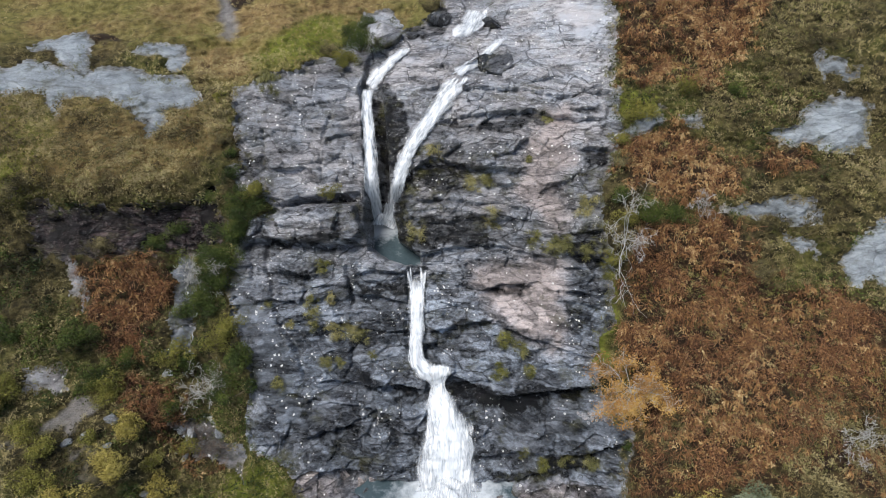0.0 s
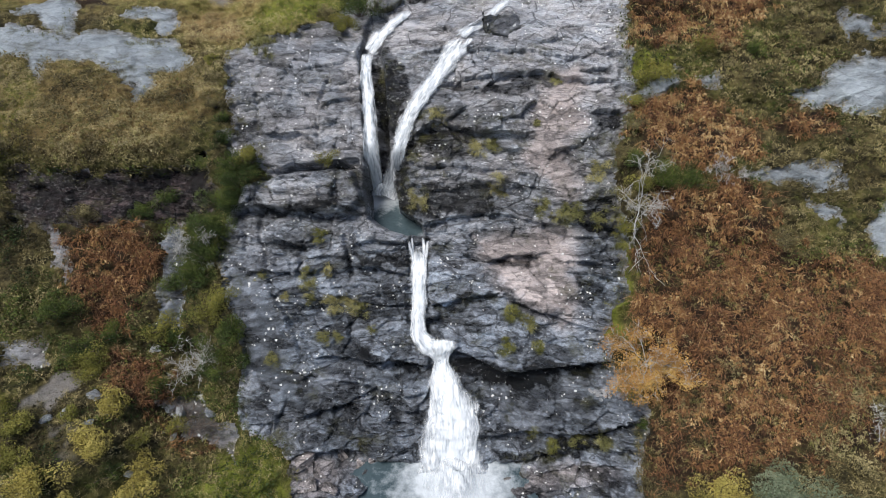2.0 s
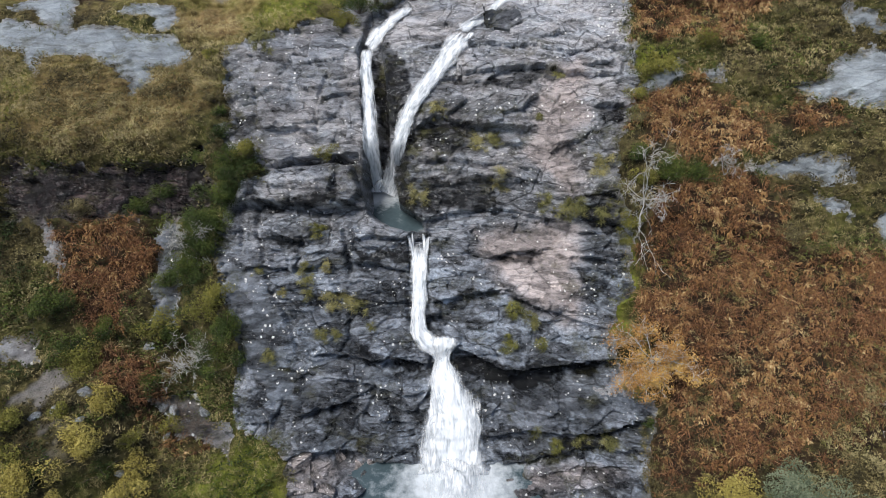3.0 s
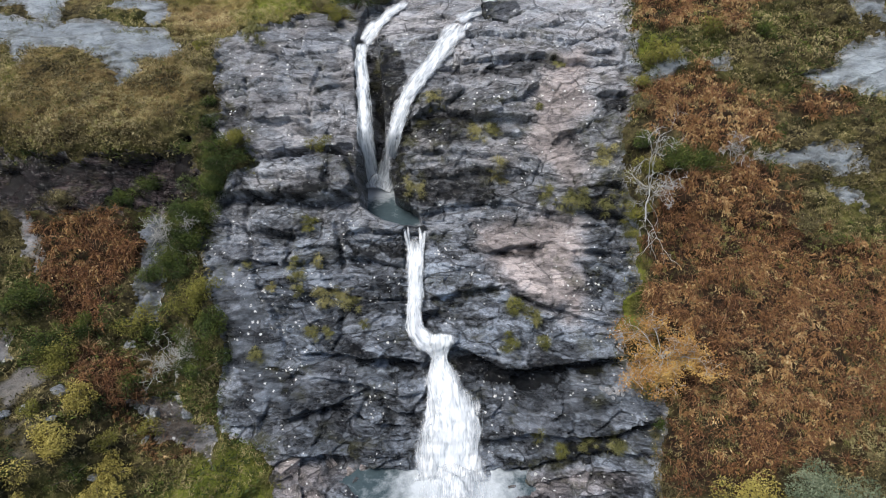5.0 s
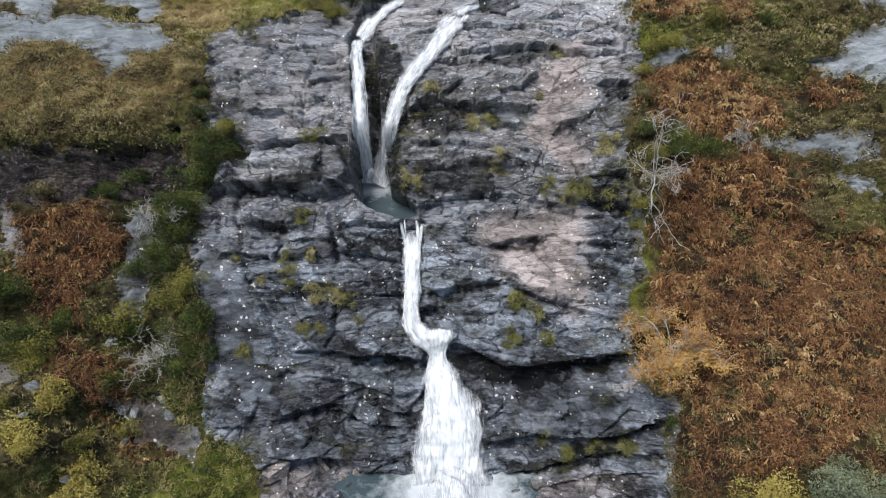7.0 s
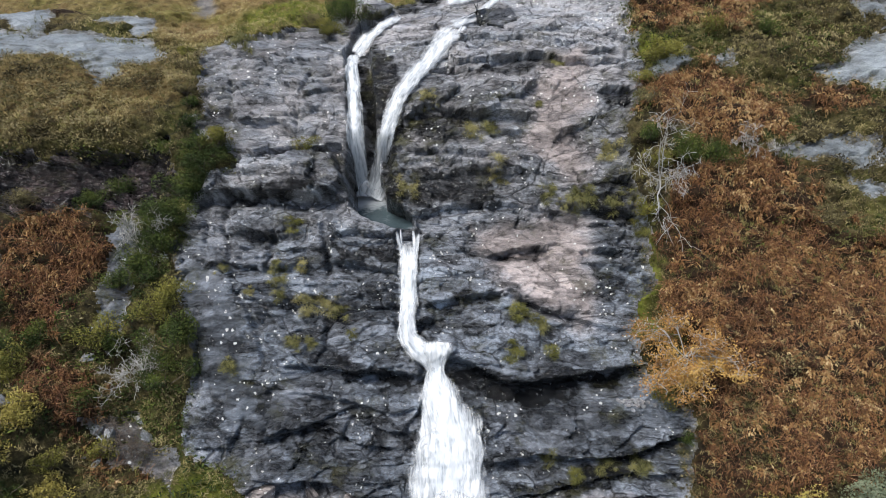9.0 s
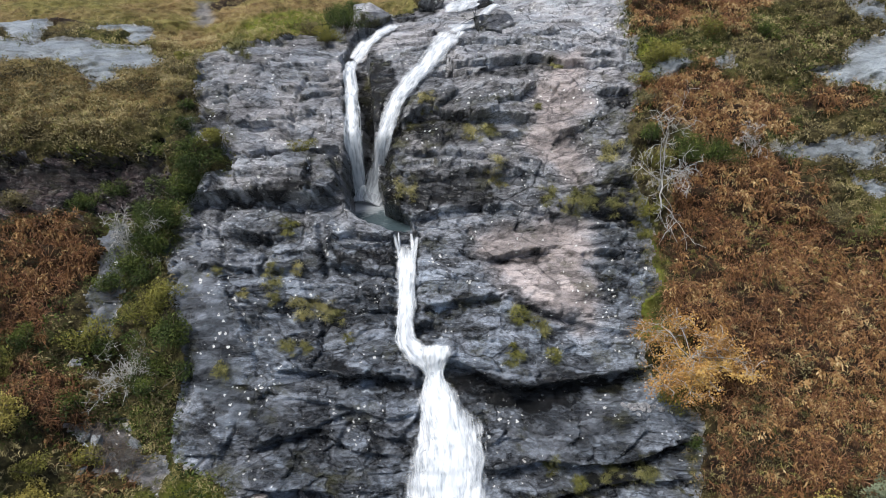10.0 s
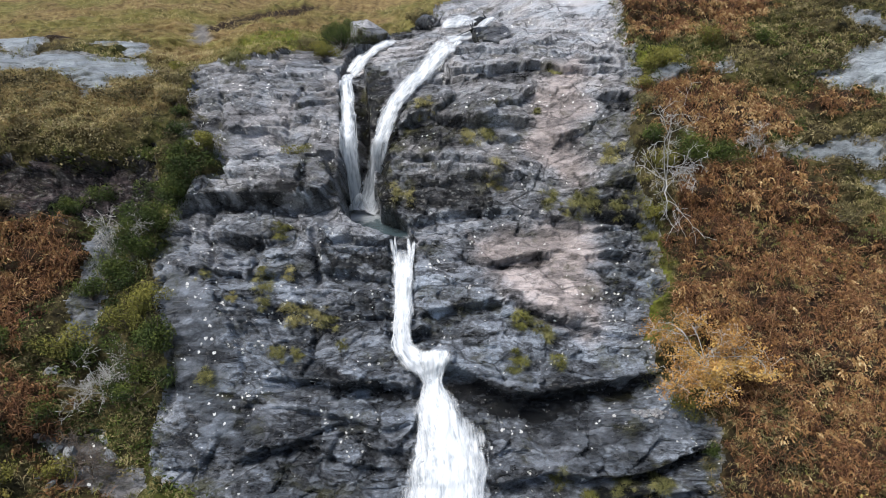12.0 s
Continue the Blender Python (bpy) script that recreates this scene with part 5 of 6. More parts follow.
def bracken(words, name, per_m2, box, seed, size=(0.26, 0.56), pale=0.0):
    area = (box[1] - box[0]) * (box[3] - box[2])
    patchy = lambda k, x, w: smoothstep(-0.6, 0.5, IN[name][k]) * (0.45 + 0.55 * smoothstep(0.28, 0.52, grain2(x * 0.8, w * 0.8, 91))) * (rocky[k] < 0)
    each = 12
    r, p, x, w = sow(int(area * per_m2 * 1.25 / each), box, seed, patchy)
    plants = len(p)
    tint = np.clip(0.42 + 0.45 * rough2(x * 0.5, w * 0.5, seed, 3) + r.normal(size=plants) * 0.26 + pale + 0.4 * (r.uniform(size=plants) > 0.93), 0, 1)
    tint = np.clip(np.repeat(tint, each) + r.normal(size=plants * each) * 0.2, 0, 1)
    vigour = np.repeat(r.uniform(0.75, 1.3, plants), each)
    n = plants * each
    p = np.repeat(p, each, 0) + r.normal(size=(n, 3)) * (0.10, 0.06, 0.03)
    yaw = np.where(r.uniform(size=n) < 0.72, -math.pi / 2 + r.normal(size=n) * 0.8, r.uniform(0, 6.283, n))
    me = strewn("bracken", FRONDS, p, turned(yaw, r.normal(size=n) * 0.35, r.normal(size=n) * 0.4 + 0.1), r.uniform(*size, n) * vigour, tint, BRACKEN)
    k = np.arange(0, n, 2)
    m = len(k)
    stalks = strewn("stalks", STALKS, p[k], turned(r.uniform(0, 6.283, m), r.normal(size=m) * 0.5 + 0.4, r.normal(size=m) * 0.5), r.uniform(0.5, 1.0, m), r.uniform(size=m), STALK)
    ob = tagged(new("bracken", me), words, "bracken", kind="stuff")
    part("stalks", stalks, ob, "thin bent brown stalks")
    k = np.nonzero(r.uniform(size=n) < 0.16)[0]
    m = len(k)
    dry = strewn("dry_leaves", DRY_LEAVES, p[k] + (0, -0.05, 0.16), turned(r.uniform(0, 6.283, m), r.normal(size=m) * 0.5, r.normal(size=m) * 0.5), r.uniform(0.08, 0.19, m), np.clip(0.72 + pale + r.normal(size=m) * 0.22, 0, 1), BRACKEN)
    part("dry_leaves", dry, ob, "curled pale tan leaf ends")
    return ob


def part(name, me, parent, words=""):
    ob = new(name, me)
    ob.parent = parent
    return tagged(ob, words)


def box_of(name, grow=0.6):
    p = np.array(OUTLINES[name])
    return (*(np.array([p[:, 0].min() - grow, p[:, 0].max() + grow])), *(np.array([p[:, 1].min() - grow, p[:, 1].max() + grow])))


bracken("dense rust-brown dead bracken on the steep slope", "bracken_core", 92, box_of("bracken_core"), 101, pale=-0.08)
bracken("rust-brown dead bracken at the top of the slope", "bracken_top", 80, box_of("bracken_top"), 102, pale=0.15)
bracken("pale orange dead bracken among grass", "bracken_mid", 84, box_of("bracken_mid"), 103, pale=0.18)
bracken("brown dead bracken between grey outcrops", "bracken_mid_east", 54, box_of("bracken_mid_east"), 104, (0.26, 0.54), 0.05)
bracken("thin brown and olive dead bracken at the foot of the slope", "bracken_low", 28, box_of("bracken_low"), 107, (0.24, 0.56), -0.25)
bracken("sparse brown dead bracken among green grass", "bracken_east", 30, box_of("bracken_east"), 108, (0.24, 0.56), -0.15)
bracken("red-brown dead bracken on a bank beside a gully", "bracken_west", 71, box_of("bracken_west"), 105, (0.26, 0.54), -0.05)
bracken("red-brown dead bracken on the bank beside heather", "bracken_west_b", 66, box_of("bracken_west_b"), 109, (0.26, 0.54), -0.05)
bracken("red-brown dead bracken among yellow bushes", "bracken_west_c", 95, box_of("bracken_west_c"), 110, (0.3, 0.62), -0.1)
bracken("red-brown dead bracken lining a stream", "bracken_gully", 71, box_of("bracken_gully"), 106, (0.26, 0.54), -0.15)

rust_all = np.max([IN[n] for n in OUTLINES if n.startswith("bracken")], 0)
turf_ok = (rocky < -0.05) & (IN["path"] < 0.22) & (IN["stream_bed"] < 0)


def grass(words, mat, count, box, seed, chance, size=(0.22, 0.5), shapes=TUFTS, onto=0.0):
    ground_ok = turf_ok | ((rocky < onto) & (rocky > -0.1))
    r, p, x, w = sow(count, box, seed, lambda k, x, w: chance(k, x, w) * ground_ok[k])
    n = len(p)
    me = strewn("grass", shapes, p - (0, 0, 0.03), turned(r.uniform(0, 6.283, n), r.normal(size=n) * 0.2 + 0.25, r.normal(size=n) * 0.2), r.uniform(*size, n), clump_tint(r, x, w, seed), mat)
    return tagged(new("grass", me), words, "grass", kind="stuff")


grass("rough olive-brown moor grass on the steep slope", GRASS, 20000, (10, 28, -16, 18), 111, lambda k, x, w: np.where(rust_all[k] > 0, 0.4, 0.8), onto=0.25)
grass("rough olive-brown moor grass west of the cliff", GRASS, 22000, (-30, -7, -16, 14), 112, lambda k, x, w: np.where(rust_all[k] > 0, 0.35, 0.7) * (0.45 + 0.55 * np.maximum(smoothstep(2, 4, w), smoothstep(-7, -9, w))))
grass("green grass in patches on the slope", GREEN, 12000, (10, 28, -16, 18), 113, lambda k, x, w: smoothstep(0.5, 0.66, grain2(x * 0.28, w * 0.28, 94)) * np.where(rust_all[k] > 0, 0.85, 0.8))
grass("green grass on the lower bank", GREEN, 16000, (-30, -7, -16, 12), 114, lambda k, x, w: smoothstep(0.5, 0.68, grain2(x * 0.28, w * 0.28, 95)) * 0.9)
grass("tall golden moor grass on the upper bench", STRAW, 12000, (-34, 0, 9, 27), 115, lambda k, x, w: 0.85 * smoothstep(-2.5, 1, IN["grass_gold"][k]) + 0.25 * (w > 13), (0.2, 0.42), LONG_TUFTS)
grass("straw-coloured grass over the rock wall", STRAW, 17000, (-30, -12, 3, 12), 116, lambda k, x, w: 0.6 * smoothstep(-0.5, 1, IN["gold_slope_west"][k]), (0.2, 0.45), LONG_TUFTS)
grass("bright green grass along the edges of the cliff", GREEN, 34000, (-28, 14, -16, 20), 117,
      lambda k, x, w: np.maximum.reduce([IN["moss_edge"][k] > -0.2, IN["moss_block"][k] > -0.2, IN["grass_bright"][k] > -0.2, IN["moss_mound"][k] > -0.3, 0.6 * (IN["bright_west"][k] > -0.5), (rocky[k] > -0.6) * np.where((x < -8) & (w < 10), 0.12, 0.6) * smoothstep(0.40, 0.55, grain2(x * 0.6, w * 0.6, 93))]), (0.22, 0.55), onto=0.7)


def heather(words, count, box, seed, chance, size=(0.16, 0.45), mat=HEATHER, onto=0.3, shapes=SPRIGS):
    ground_ok = turf_ok | ((rocky < onto) & (rocky > -0.1))
    r, p, x, w = sow(count, box, seed, lambda k, x, w: chance(k, x, w) * ground_ok[k])
    n = len(p)
    me = strewn("heather", shapes, p - (0, 0, 0.04), turned(r.uniform(0, 6.283, n), r.normal(size=n) * 0.3, r.normal(size=n) * 0.3), r.uniform(*size, n), clump_tint(r, x, w, seed, 0.3, 0.8), mat)
    return tagged(new("heather", me), words, "heather", kind="stuff")


heather("dark brown heather over and below the rock wall", 10000, (-30, -12, -14, 10), 121, lambda k, x, w: (0.08 + 0.92 * smoothstep(0.46, 0.60, grain2(x * 0.5, w * 0.6, 97))) * np.where(rust_all[k] > 0, 0.1, 1) * (1.2 - 0.85 * smoothstep(2, 4, w)))
heather("dark heather and bilberry among the outcrops", 4500, (11, 28, -14, 18), 122, lambda k, x, w: smoothstep(0.48, 0.62, grain2(x * 0.4, w * 0.4, 98)) * np.where(rust_all[k] > 0, 0.12, 0.8))
heather("dark heather among the lower bracken", 7000, (10.5, 28, -16, -8), 125, lambda k, x, w: smoothstep(0.5, 0.62, grain2(x * 0.6, w * 0.6, 96)))
heather("low green bilberry bushes on the slope", 5000, (10, 28, -4, 14), 123, lambda k, x, w: smoothstep(0.55, 0.66, grain2(x * 0.35, w * 0.35, 99)) * np.where(rust_all[k] > 0, 0.1, 0.9), mat=SHRUB)
heather("low green bilberry on the bank", 11000, (-30, -8, -16, 3), 124, lambda k, x, w: smoothstep(0.52, 0.66, grain2(x * 0.4, w * 0.4, 100)) * np.where(rust_all[k] > 0, 0.1, 0.9), mat=SHRUB)

clumped = lambda seed, lo, hi: (lambda k, x, w: smoothstep(lo, hi, grain2(x * 0.55, w * 0.8, seed)) * np.where(rust_all[k] > -0.2, 0.04, 1))
heather("dark brown heather mounds over the rock wall", 900, (-30, -12.5, 2.6, 11), 126, clumped(131, 0.50, 0.62), (0.25, 0.60), HEATHER, 0.2, MOUNDS)
heather("olive-brown heath mounds over the rock wall", 1000, (-30, -12.5, 2.8, 11), 127, clumped(132, 0.35, 0.6), (0.25, 0.65), BROWN_HEATH, 0.2, MOUNDS)
heather("olive-brown heath mounds among the outcrops", 1300, (11.5, 28, -4, 17), 128, clumped(133, 0.35, 0.55), (0.22, 0.60), BROWN_HEATH, 0.1, MOUNDS)
heather("dark heather mounds among the outcrops", 250, (11.5, 28, -4, 17), 129, clumped(134, 0.42, 0.6), (0.22, 0.60), HEATHER, 0.1, MOUNDS)
heather("dark green and brown mounds on the lower bank", 800, (-30, -14.5, -9, 0), 130, clumped(135, 0.35, 0.6), (0.30, 0.75), SHRUB, 0.1, MOUNDS)

# ---------------------------------------------------------------- plants: trees, bushes and tufts
def tubes(lines, mat, name, sides=5):
    """Tapered round branches along lines of (points, radii)."""
    vs, fs, ts, base = [], [], [], 0
    ang = np.arange(sides) * 2 * math.pi / sides
    for n, (p, rad) in enumerate(lines):
        p = np.asarray(p)
        tan = np.gradient(p, axis=0)
        tan /= np.linalg.norm(tan, axis=1)[:, None] + 1e-9
        ref = np.array([0.31, 0.17, 0.93]) if abs(tan[0, 2]) < 0.8 else np.array([0.95, 0.2, 0.1])
        a = np.cross(tan, ref)
        a /= np.linalg.norm(a, axis=1)[:, None]
        b = np.cross(tan, a)
        ring = p[:, None] + np.asarray(rad)[:, None, None] * (np.cos(ang)[None, :, None] * a[:, None] + np.sin(ang)[None, :, None] * b[:, None])
        vs.append(ring.reshape(-1, 3))
        i, j = np.meshgrid(np.arange(len(p) - 1), np.arange(sides), indexing="ij")
        c, d = i * sides + j, i * sides + (j + 1) % sides
        fs.append(np.stack([c, d, d + sides, c + sides], -1).reshape(-1, 4) + base)
        ts.append(np.full(len(p) * sides, hashed(np.int64(n), np.int64(7), 3)))
        base += len(p) * sides
    return mesh_of(name, np.concatenate(vs), np.concatenate(fs), mat, True, tint=np.concatenate(ts))


def branch(r, start, way, length, radius, depth, out, droop=0.0, kids=4, wander=0.22):
    """A limb with its twigs; appends (points, radii) to out[depth]."""
    pts, way, n = [np.array(start, float)], np.array(way, float), 5
    way /= np.linalg.norm(way)
    for k in range(n):
        way = way + r.normal(size=3) * wander + np.array([0, 0, -droop * (k + 1) / n])
        way /= np.linalg.norm(way)
        pts.append(pts[-1] + way * length / n)
    out.setdefault(depth, []).append((pts, np.linspace(radius, radius * 0.45, n + 1)))
    if depth == 0:
        return
    for _ in range(kids):
        s = r.uniform(0.3, 1.0)
        i = min(int(s * n), n - 1)
        at = pts[i] + (pts[i + 1] - pts[i]) * (s * n - i)
        side = r.normal(size=3)
        branch(r, at, way * 0.55 + side / np.linalg.norm(side) * 0.75, length * r.uniform(0.42, 0.68), radius * 0.5, depth - 1, out, droop, kids, wander)


def moved(lines, by):
    return [([np.asarray(q) - by for q in p], rad) for p, rad in lines]


def tree(name, words, category, x, w, limbs, bark, seed, leaves=None, leaf=0.07, count=0, trunk=None, kids=4, depth=3, wander=0.22, droop=0.0):
    """A tree or shrub at (x, w): limbs are (way, length, radius) from the fork; leaves sit round the outer twigs."""
    r = np.random.default_rng(seed)
    foot = np.array(spot(x, w, -0.12))
    ob = new(name)
    ob.location = foot
    fork = foot + np.array(trunk if trunk else (0, 0, 0.15))
    part("trunk", tubes(moved([([foot - (0, 0, 0.15), foot * 0.5 + fork * 0.5 + r.normal(size=3) * 0.04, fork], (limbs[0][2] * 1.7, limbs[0][2] * 1.4, limbs[0][2] * 1.2))], foot), bark, "trunk", 7), ob)
    tips = []
    for way, length, radius in limbs:
        out = {}
        branch(r, fork, way, length, radius, depth, out, droop, kids, wander)
        part("limb", tubes(moved([(q, np.maximum(g * 0.72, 0.008)) for k in out for q, g in out[k]], foot), bark, "limb", 3), ob)
        tips += [np.array(p[2:]) for p, _ in out[0]]
    if leaves:
        tips = np.concatenate(tips) - foot
        c = tips[r.integers(0, len(tips), count)] + r.normal(size=(count, 3)) * leaf * 2.6
        v, f = leaf_set(c, leaf, r)
        tone = np.clip(0.5 + 0.8 * rough2(c[:, 0] * 1.2, c[:, 2] * 1.2 + c[:, 1], seed, 2) + r.normal(size=count) * 0.15, 0, 1)
        part("crown", mesh_of("crown", v, f, leaves, False, tint=np.repeat(tone, 4)), ob)
    return tagged(ob, words, category)


def bush(words, x, w, tall, wide, leaves, seed, count=2600, leaf=0.065, name="bush", lumps=11, bark=DARK_BARK):
    """A rounded bush of many small leaves over a few stems, lumpy and open at the edge."""
    r = np.random.default_rng(seed)
    foot = np.array(spot(x, w, -0.1))
    ob = new(name)
    ob.location = foot
    mids = np.stack([r.normal(size=lumps) * wide * 0.24, r.normal(size=lumps) * wide * 0.22 - 0.1 * wide, tall * r.uniform(0.35, 0.8, lumps)], 1)
    rad = np.minimum(wide, tall * 1.4) * r.uniform(0.20, 0.36, lumps)
    k = r.integers(0, lumps, count)
    c = r.normal(size=(count, 3))
    c = c / np.linalg.norm(c, axis=1)[:, None] * np.abs(1 - np.abs(r.normal(size=(count, 1))) * 0.28)
    c = mids[k] + c * rad[k][:, None] * (1 + 0.25 * rough2(c[:, 0] * 3 + k, c[:, 1] * 3 + c[:, 2] * 2, seed, 2))[:, None]
    c[:, 2] = np.maximum(c[:, 2], 0.05)
    v, f = leaf_set(c, leaf, r)
    # leaf tone rises from the foot to the top, uneven between lumps
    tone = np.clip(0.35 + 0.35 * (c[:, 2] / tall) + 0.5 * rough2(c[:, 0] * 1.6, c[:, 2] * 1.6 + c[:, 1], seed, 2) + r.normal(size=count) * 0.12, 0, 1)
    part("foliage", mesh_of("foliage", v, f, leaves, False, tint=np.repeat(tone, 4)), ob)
    lines = []
    for m in mids:
        lines.append(([np.array([0, 0, -0.1]), m * 0.5 + r.normal(size=3) * 0.06, m, m + r.normal(size=3) * 0.15 + (0, 0, 0.2)], (0.035, 0.025, 0.015, 0.006)))
    part("stem", tubes(lines, bark, "stem", 4), ob)
    return tagged(ob, words, "bush")


tree("birch_tree", "small birch with thin amber autumn leaves beside the cliff", "tree", 11.0, -8.3,
     [((-0.6, -0.35, 0.75), 2.1, 0.045), ((0.5, -0.4, 0.8), 2.0, 0.045), ((0.0, -0.1, 1.0), 2.1, 0.05), ((-1.0, -0.5, 0.3), 1.9, 0.04), ((0.9, -0.2, 0.6), 1.7, 0.04), ((0.1, -0.9, 0.5), 1.6, 0.04),
      ((-0.5, 0.3, 0.8), 1.8, 0.04), ((0.4, 0.4, 0.9), 1.8, 0.04), ((-0.5, -0.8, 0.1), 1.7, 0.035), ((0.5, -0.8, 0.2), 1.5, 0.035)],
     BARK, 201, AMBER, 0.050, 15000, (-0.25, -0.35, 0.8), 4, 3, 0.24, 0.10)
tree("bare_tree", "leafless pale grey tree leaning off the cliff's edge", "tree", 10.9, 0.6,
     [((-0.35, 0.1, 1.0), 2.57, 0.05), ((0.25, 0.15, 0.95), 2.42, 0.045), ((-0.14, -0.6, -0.12), 2.96, 0.055), ((-0.6, -0.5, 0.05), 2.03, 0.04), ((0.45, -0.6, 0.1), 1.79, 0.035), ((-0.9, 0.0, 0.45), 1.56, 0.035)],
     BARK, 202, trunk=(-0.1, -0.5, 0.55), kids=4, depth=3, wander=0.20, droop=0.08)
tree("bare_tree", "leafless grey tree over a rocky gully", "tree", -15.3, -2.3,
     [((-0.4, 0, 1), 1.79, 0.045), ((0.5, -0.2, 0.8), 1.72, 0.045), ((0.0, -0.6, 0.5), 1.48, 0.04), ((0.6, -0.5, 0.2), 1.40, 0.035)], BARK, 203, trunk=(0.1, -0.2, 0.5), kids=5)
tree("bare_shrub", "leafless silver-grey shrub in the gully", "shrub", -14.1, -8.9,
     [((-0.7, -0.2, 0.7), 1.48, 0.03), ((0.4, -0.2, 1), 1.56, 0.03), ((0.0, -0.7, 0.6), 1.40, 0.03), ((0.7, -0.3, 0.5), 1.33, 0.03), ((-0.2, 0.1, 1), 1.56, 0.03)], BARK, 204, kids=5, trunk=(0, -0.1, 0.3))
tree("bare_shrub", "leafless grey shrub on the grassy slope", "shrub", 15.5, 2.0, [((-0.6, -0.2, 0.8), 1.17, 0.03), ((0.7, -0.3, 0.7), 1.33, 0.03), ((0.1, -0.4, 1), 1.25, 0.03)], BARK, 205, kids=5)
tree("bare_shrub", "leafless grey shrub beside dead bracken", "shrub", 23.0, -10.8, [((-0.7, -0.3, 0.8), 1.48, 0.03), ((0.6, -0.3, 0.9), 1.48, 0.03), ((0, -0.7, 0.6), 1.33, 0.03)], BARK, 206, kids=5)
tree("bare_shrub", "leafless brown shrub by the stream", "shrub", -13.9, -12.0, [((-0.4, -0.1, 1), 1.56, 0.03), ((0.4, -0.2, 1), 1.64, 0.03), ((0, -0.5, 0.8), 1.33, 0.03)], DARK_BARK, 207, kids=5)

BUSHES = [
    (-24.8, -9.4, 1.7, 2.2, YELLOW, "yellow-green bush in the heath"),
    (-17.5, -12.0, 1.5, 2.1, YELLOW, "round yellow autumn bush beside the path"),
    (-17.7, -10.3, 0.9, 1.1, YELLOW, "small golden bush among dead bracken"),
    (-19.2, -8.9, 1.1, 1.4, OLIVE, "olive bush above the path"),
    (-19.4, -13.3, 1.5, 2.2, YELLOW, "yellow autumn bush in the grass"),
    (-18.0, -14.2, 1.0, 1.3, YELLOW, "yellow-green bush in the grass"),
    (-15.7, -14.5, 1.2, 1.6, YELLOW, "small yellow bush on the grassy bank"),
    (-16.4, -12.3, 0.9, 1.1, OLIVE, "small olive bush among dead bracken"),
    (-19.1, -10.4, 0.8, 1.0, OLIVE, "low olive bush beside the path"),
    (-16.9, -13.2, 0.7, 1.3, SHRUB, "dark low bush in the grass"),
    (-21.3, -10.6, 1.0, 1.8, OLIVE, "low olive bush in the grass"),
    (16.6, -14.9, 2.5, 3.8, WILLOW, "broad grey-green willow bush below the bracken"),
    (19.3, -15.4, 1.8, 2.8, WILLOW, "grey-green willow bush below the bracken"),
    (14.2, -14.9, 1.6, 2.2, YELLOW, "yellow-green bush beside the willow"),
    (-11.5, 3.3, 1.2, 1.3, OLIVE, "bright green bush on the rock face"),
    (-12.6, 3.0, 1.1, 1.2, SHRUB, "dark green bush on the rock face"),
    (-7.0, 3.4, 0.9, 1.1, OLIVE, "green bush rooted in a rock crack"),
    (-12.3, 1.9, 1.5, 2.1, SHRUB, "dark evergreen shrub along the gully"),
    (-13.2, 0.6, 1.8, 2.3, SHRUB, "dark evergreen shrub along the gully"),
    (-13.8, -0.9, 1.8, 2.3, SHRUB, "dark evergreen shrub along the gully"),
]
BUSHES += [
    (-14.2, -2.4, 1.9, 2.3, SHRUB, "dark evergreen shrub beside the cliff's foot"),
    (-14.5, -3.7, 1.6, 2.1, SHRUB, "dark evergreen shrub beside the cliff's foot"),
    (-13.4, -5.9, 1.4, 1.5, OLIVE, "yellow-green shrub beside the cliff's foot"),
    (-12.8, -7.2, 1.9, 2.0, SHRUB, "dark evergreen shrub beside the cliff's foot"),
    (-12.9, -8.9, 1.6, 1.9, SHRUB, "dark evergreen shrub beside the cliff's foot"),
    (-16.4, -6.6, 1.1, 1.6, OLIVE, "olive shrub in the gully"),
    (-14.4, 3.2, 0.8, 1.2, SHRUB, "dark shrub over the rock wall"),
    (-13.4, 4.6, 0.8, 1.0, SHRUB, "dark shrub at the head of the gully"),
    (-14.3, 8.6, 0.6, 1.1, HEATHER, "dark heather clump at the buttress's edge"),
    (-14.0, 6.9, 0.6, 1.1, HEATHER, "dark heather clump at the buttress's edge"),
    (-13.5, 5.9, 0.6, 0.9, SHRUB, "dark green shrub at the buttress's edge"),
    (-14.6, 9.9, 0.5, 1.0, OLIVE, "low olive shrub above the buttress"),
    (-5.9, 14.4, 1.5, 2.2, SHRUB, "dark green bush on a mossy boulder"),
    (-6.9, 13.4, 1.0, 1.5, OLIVE, "mossy green bush above the waterfall"),
    (12.7, 8.6, 1.0, 2.2, OLIVE, "bright green bilberry bush at the cliff's edge"),
    (11.8, 8.0, 0.9, 1.4, OLIVE, "bright green bilberry bush at the cliff's edge"),
    (12.3, 2.0, 1.3, 2.0, SHRUB, "dark green shrub beside a bare tree"),
    (13.8, 1.9, 1.1, 1.7, SHRUB, "dark green shrub beside a bare tree"),
    (11.0, 1.6, 1.0, 1.2, OLIVE, "green shrub at the cliff's edge"),
    (10.6, 3.0, 0.9, 1.3, SHRUB, "dark green shrub at the cliff's edge"),
]
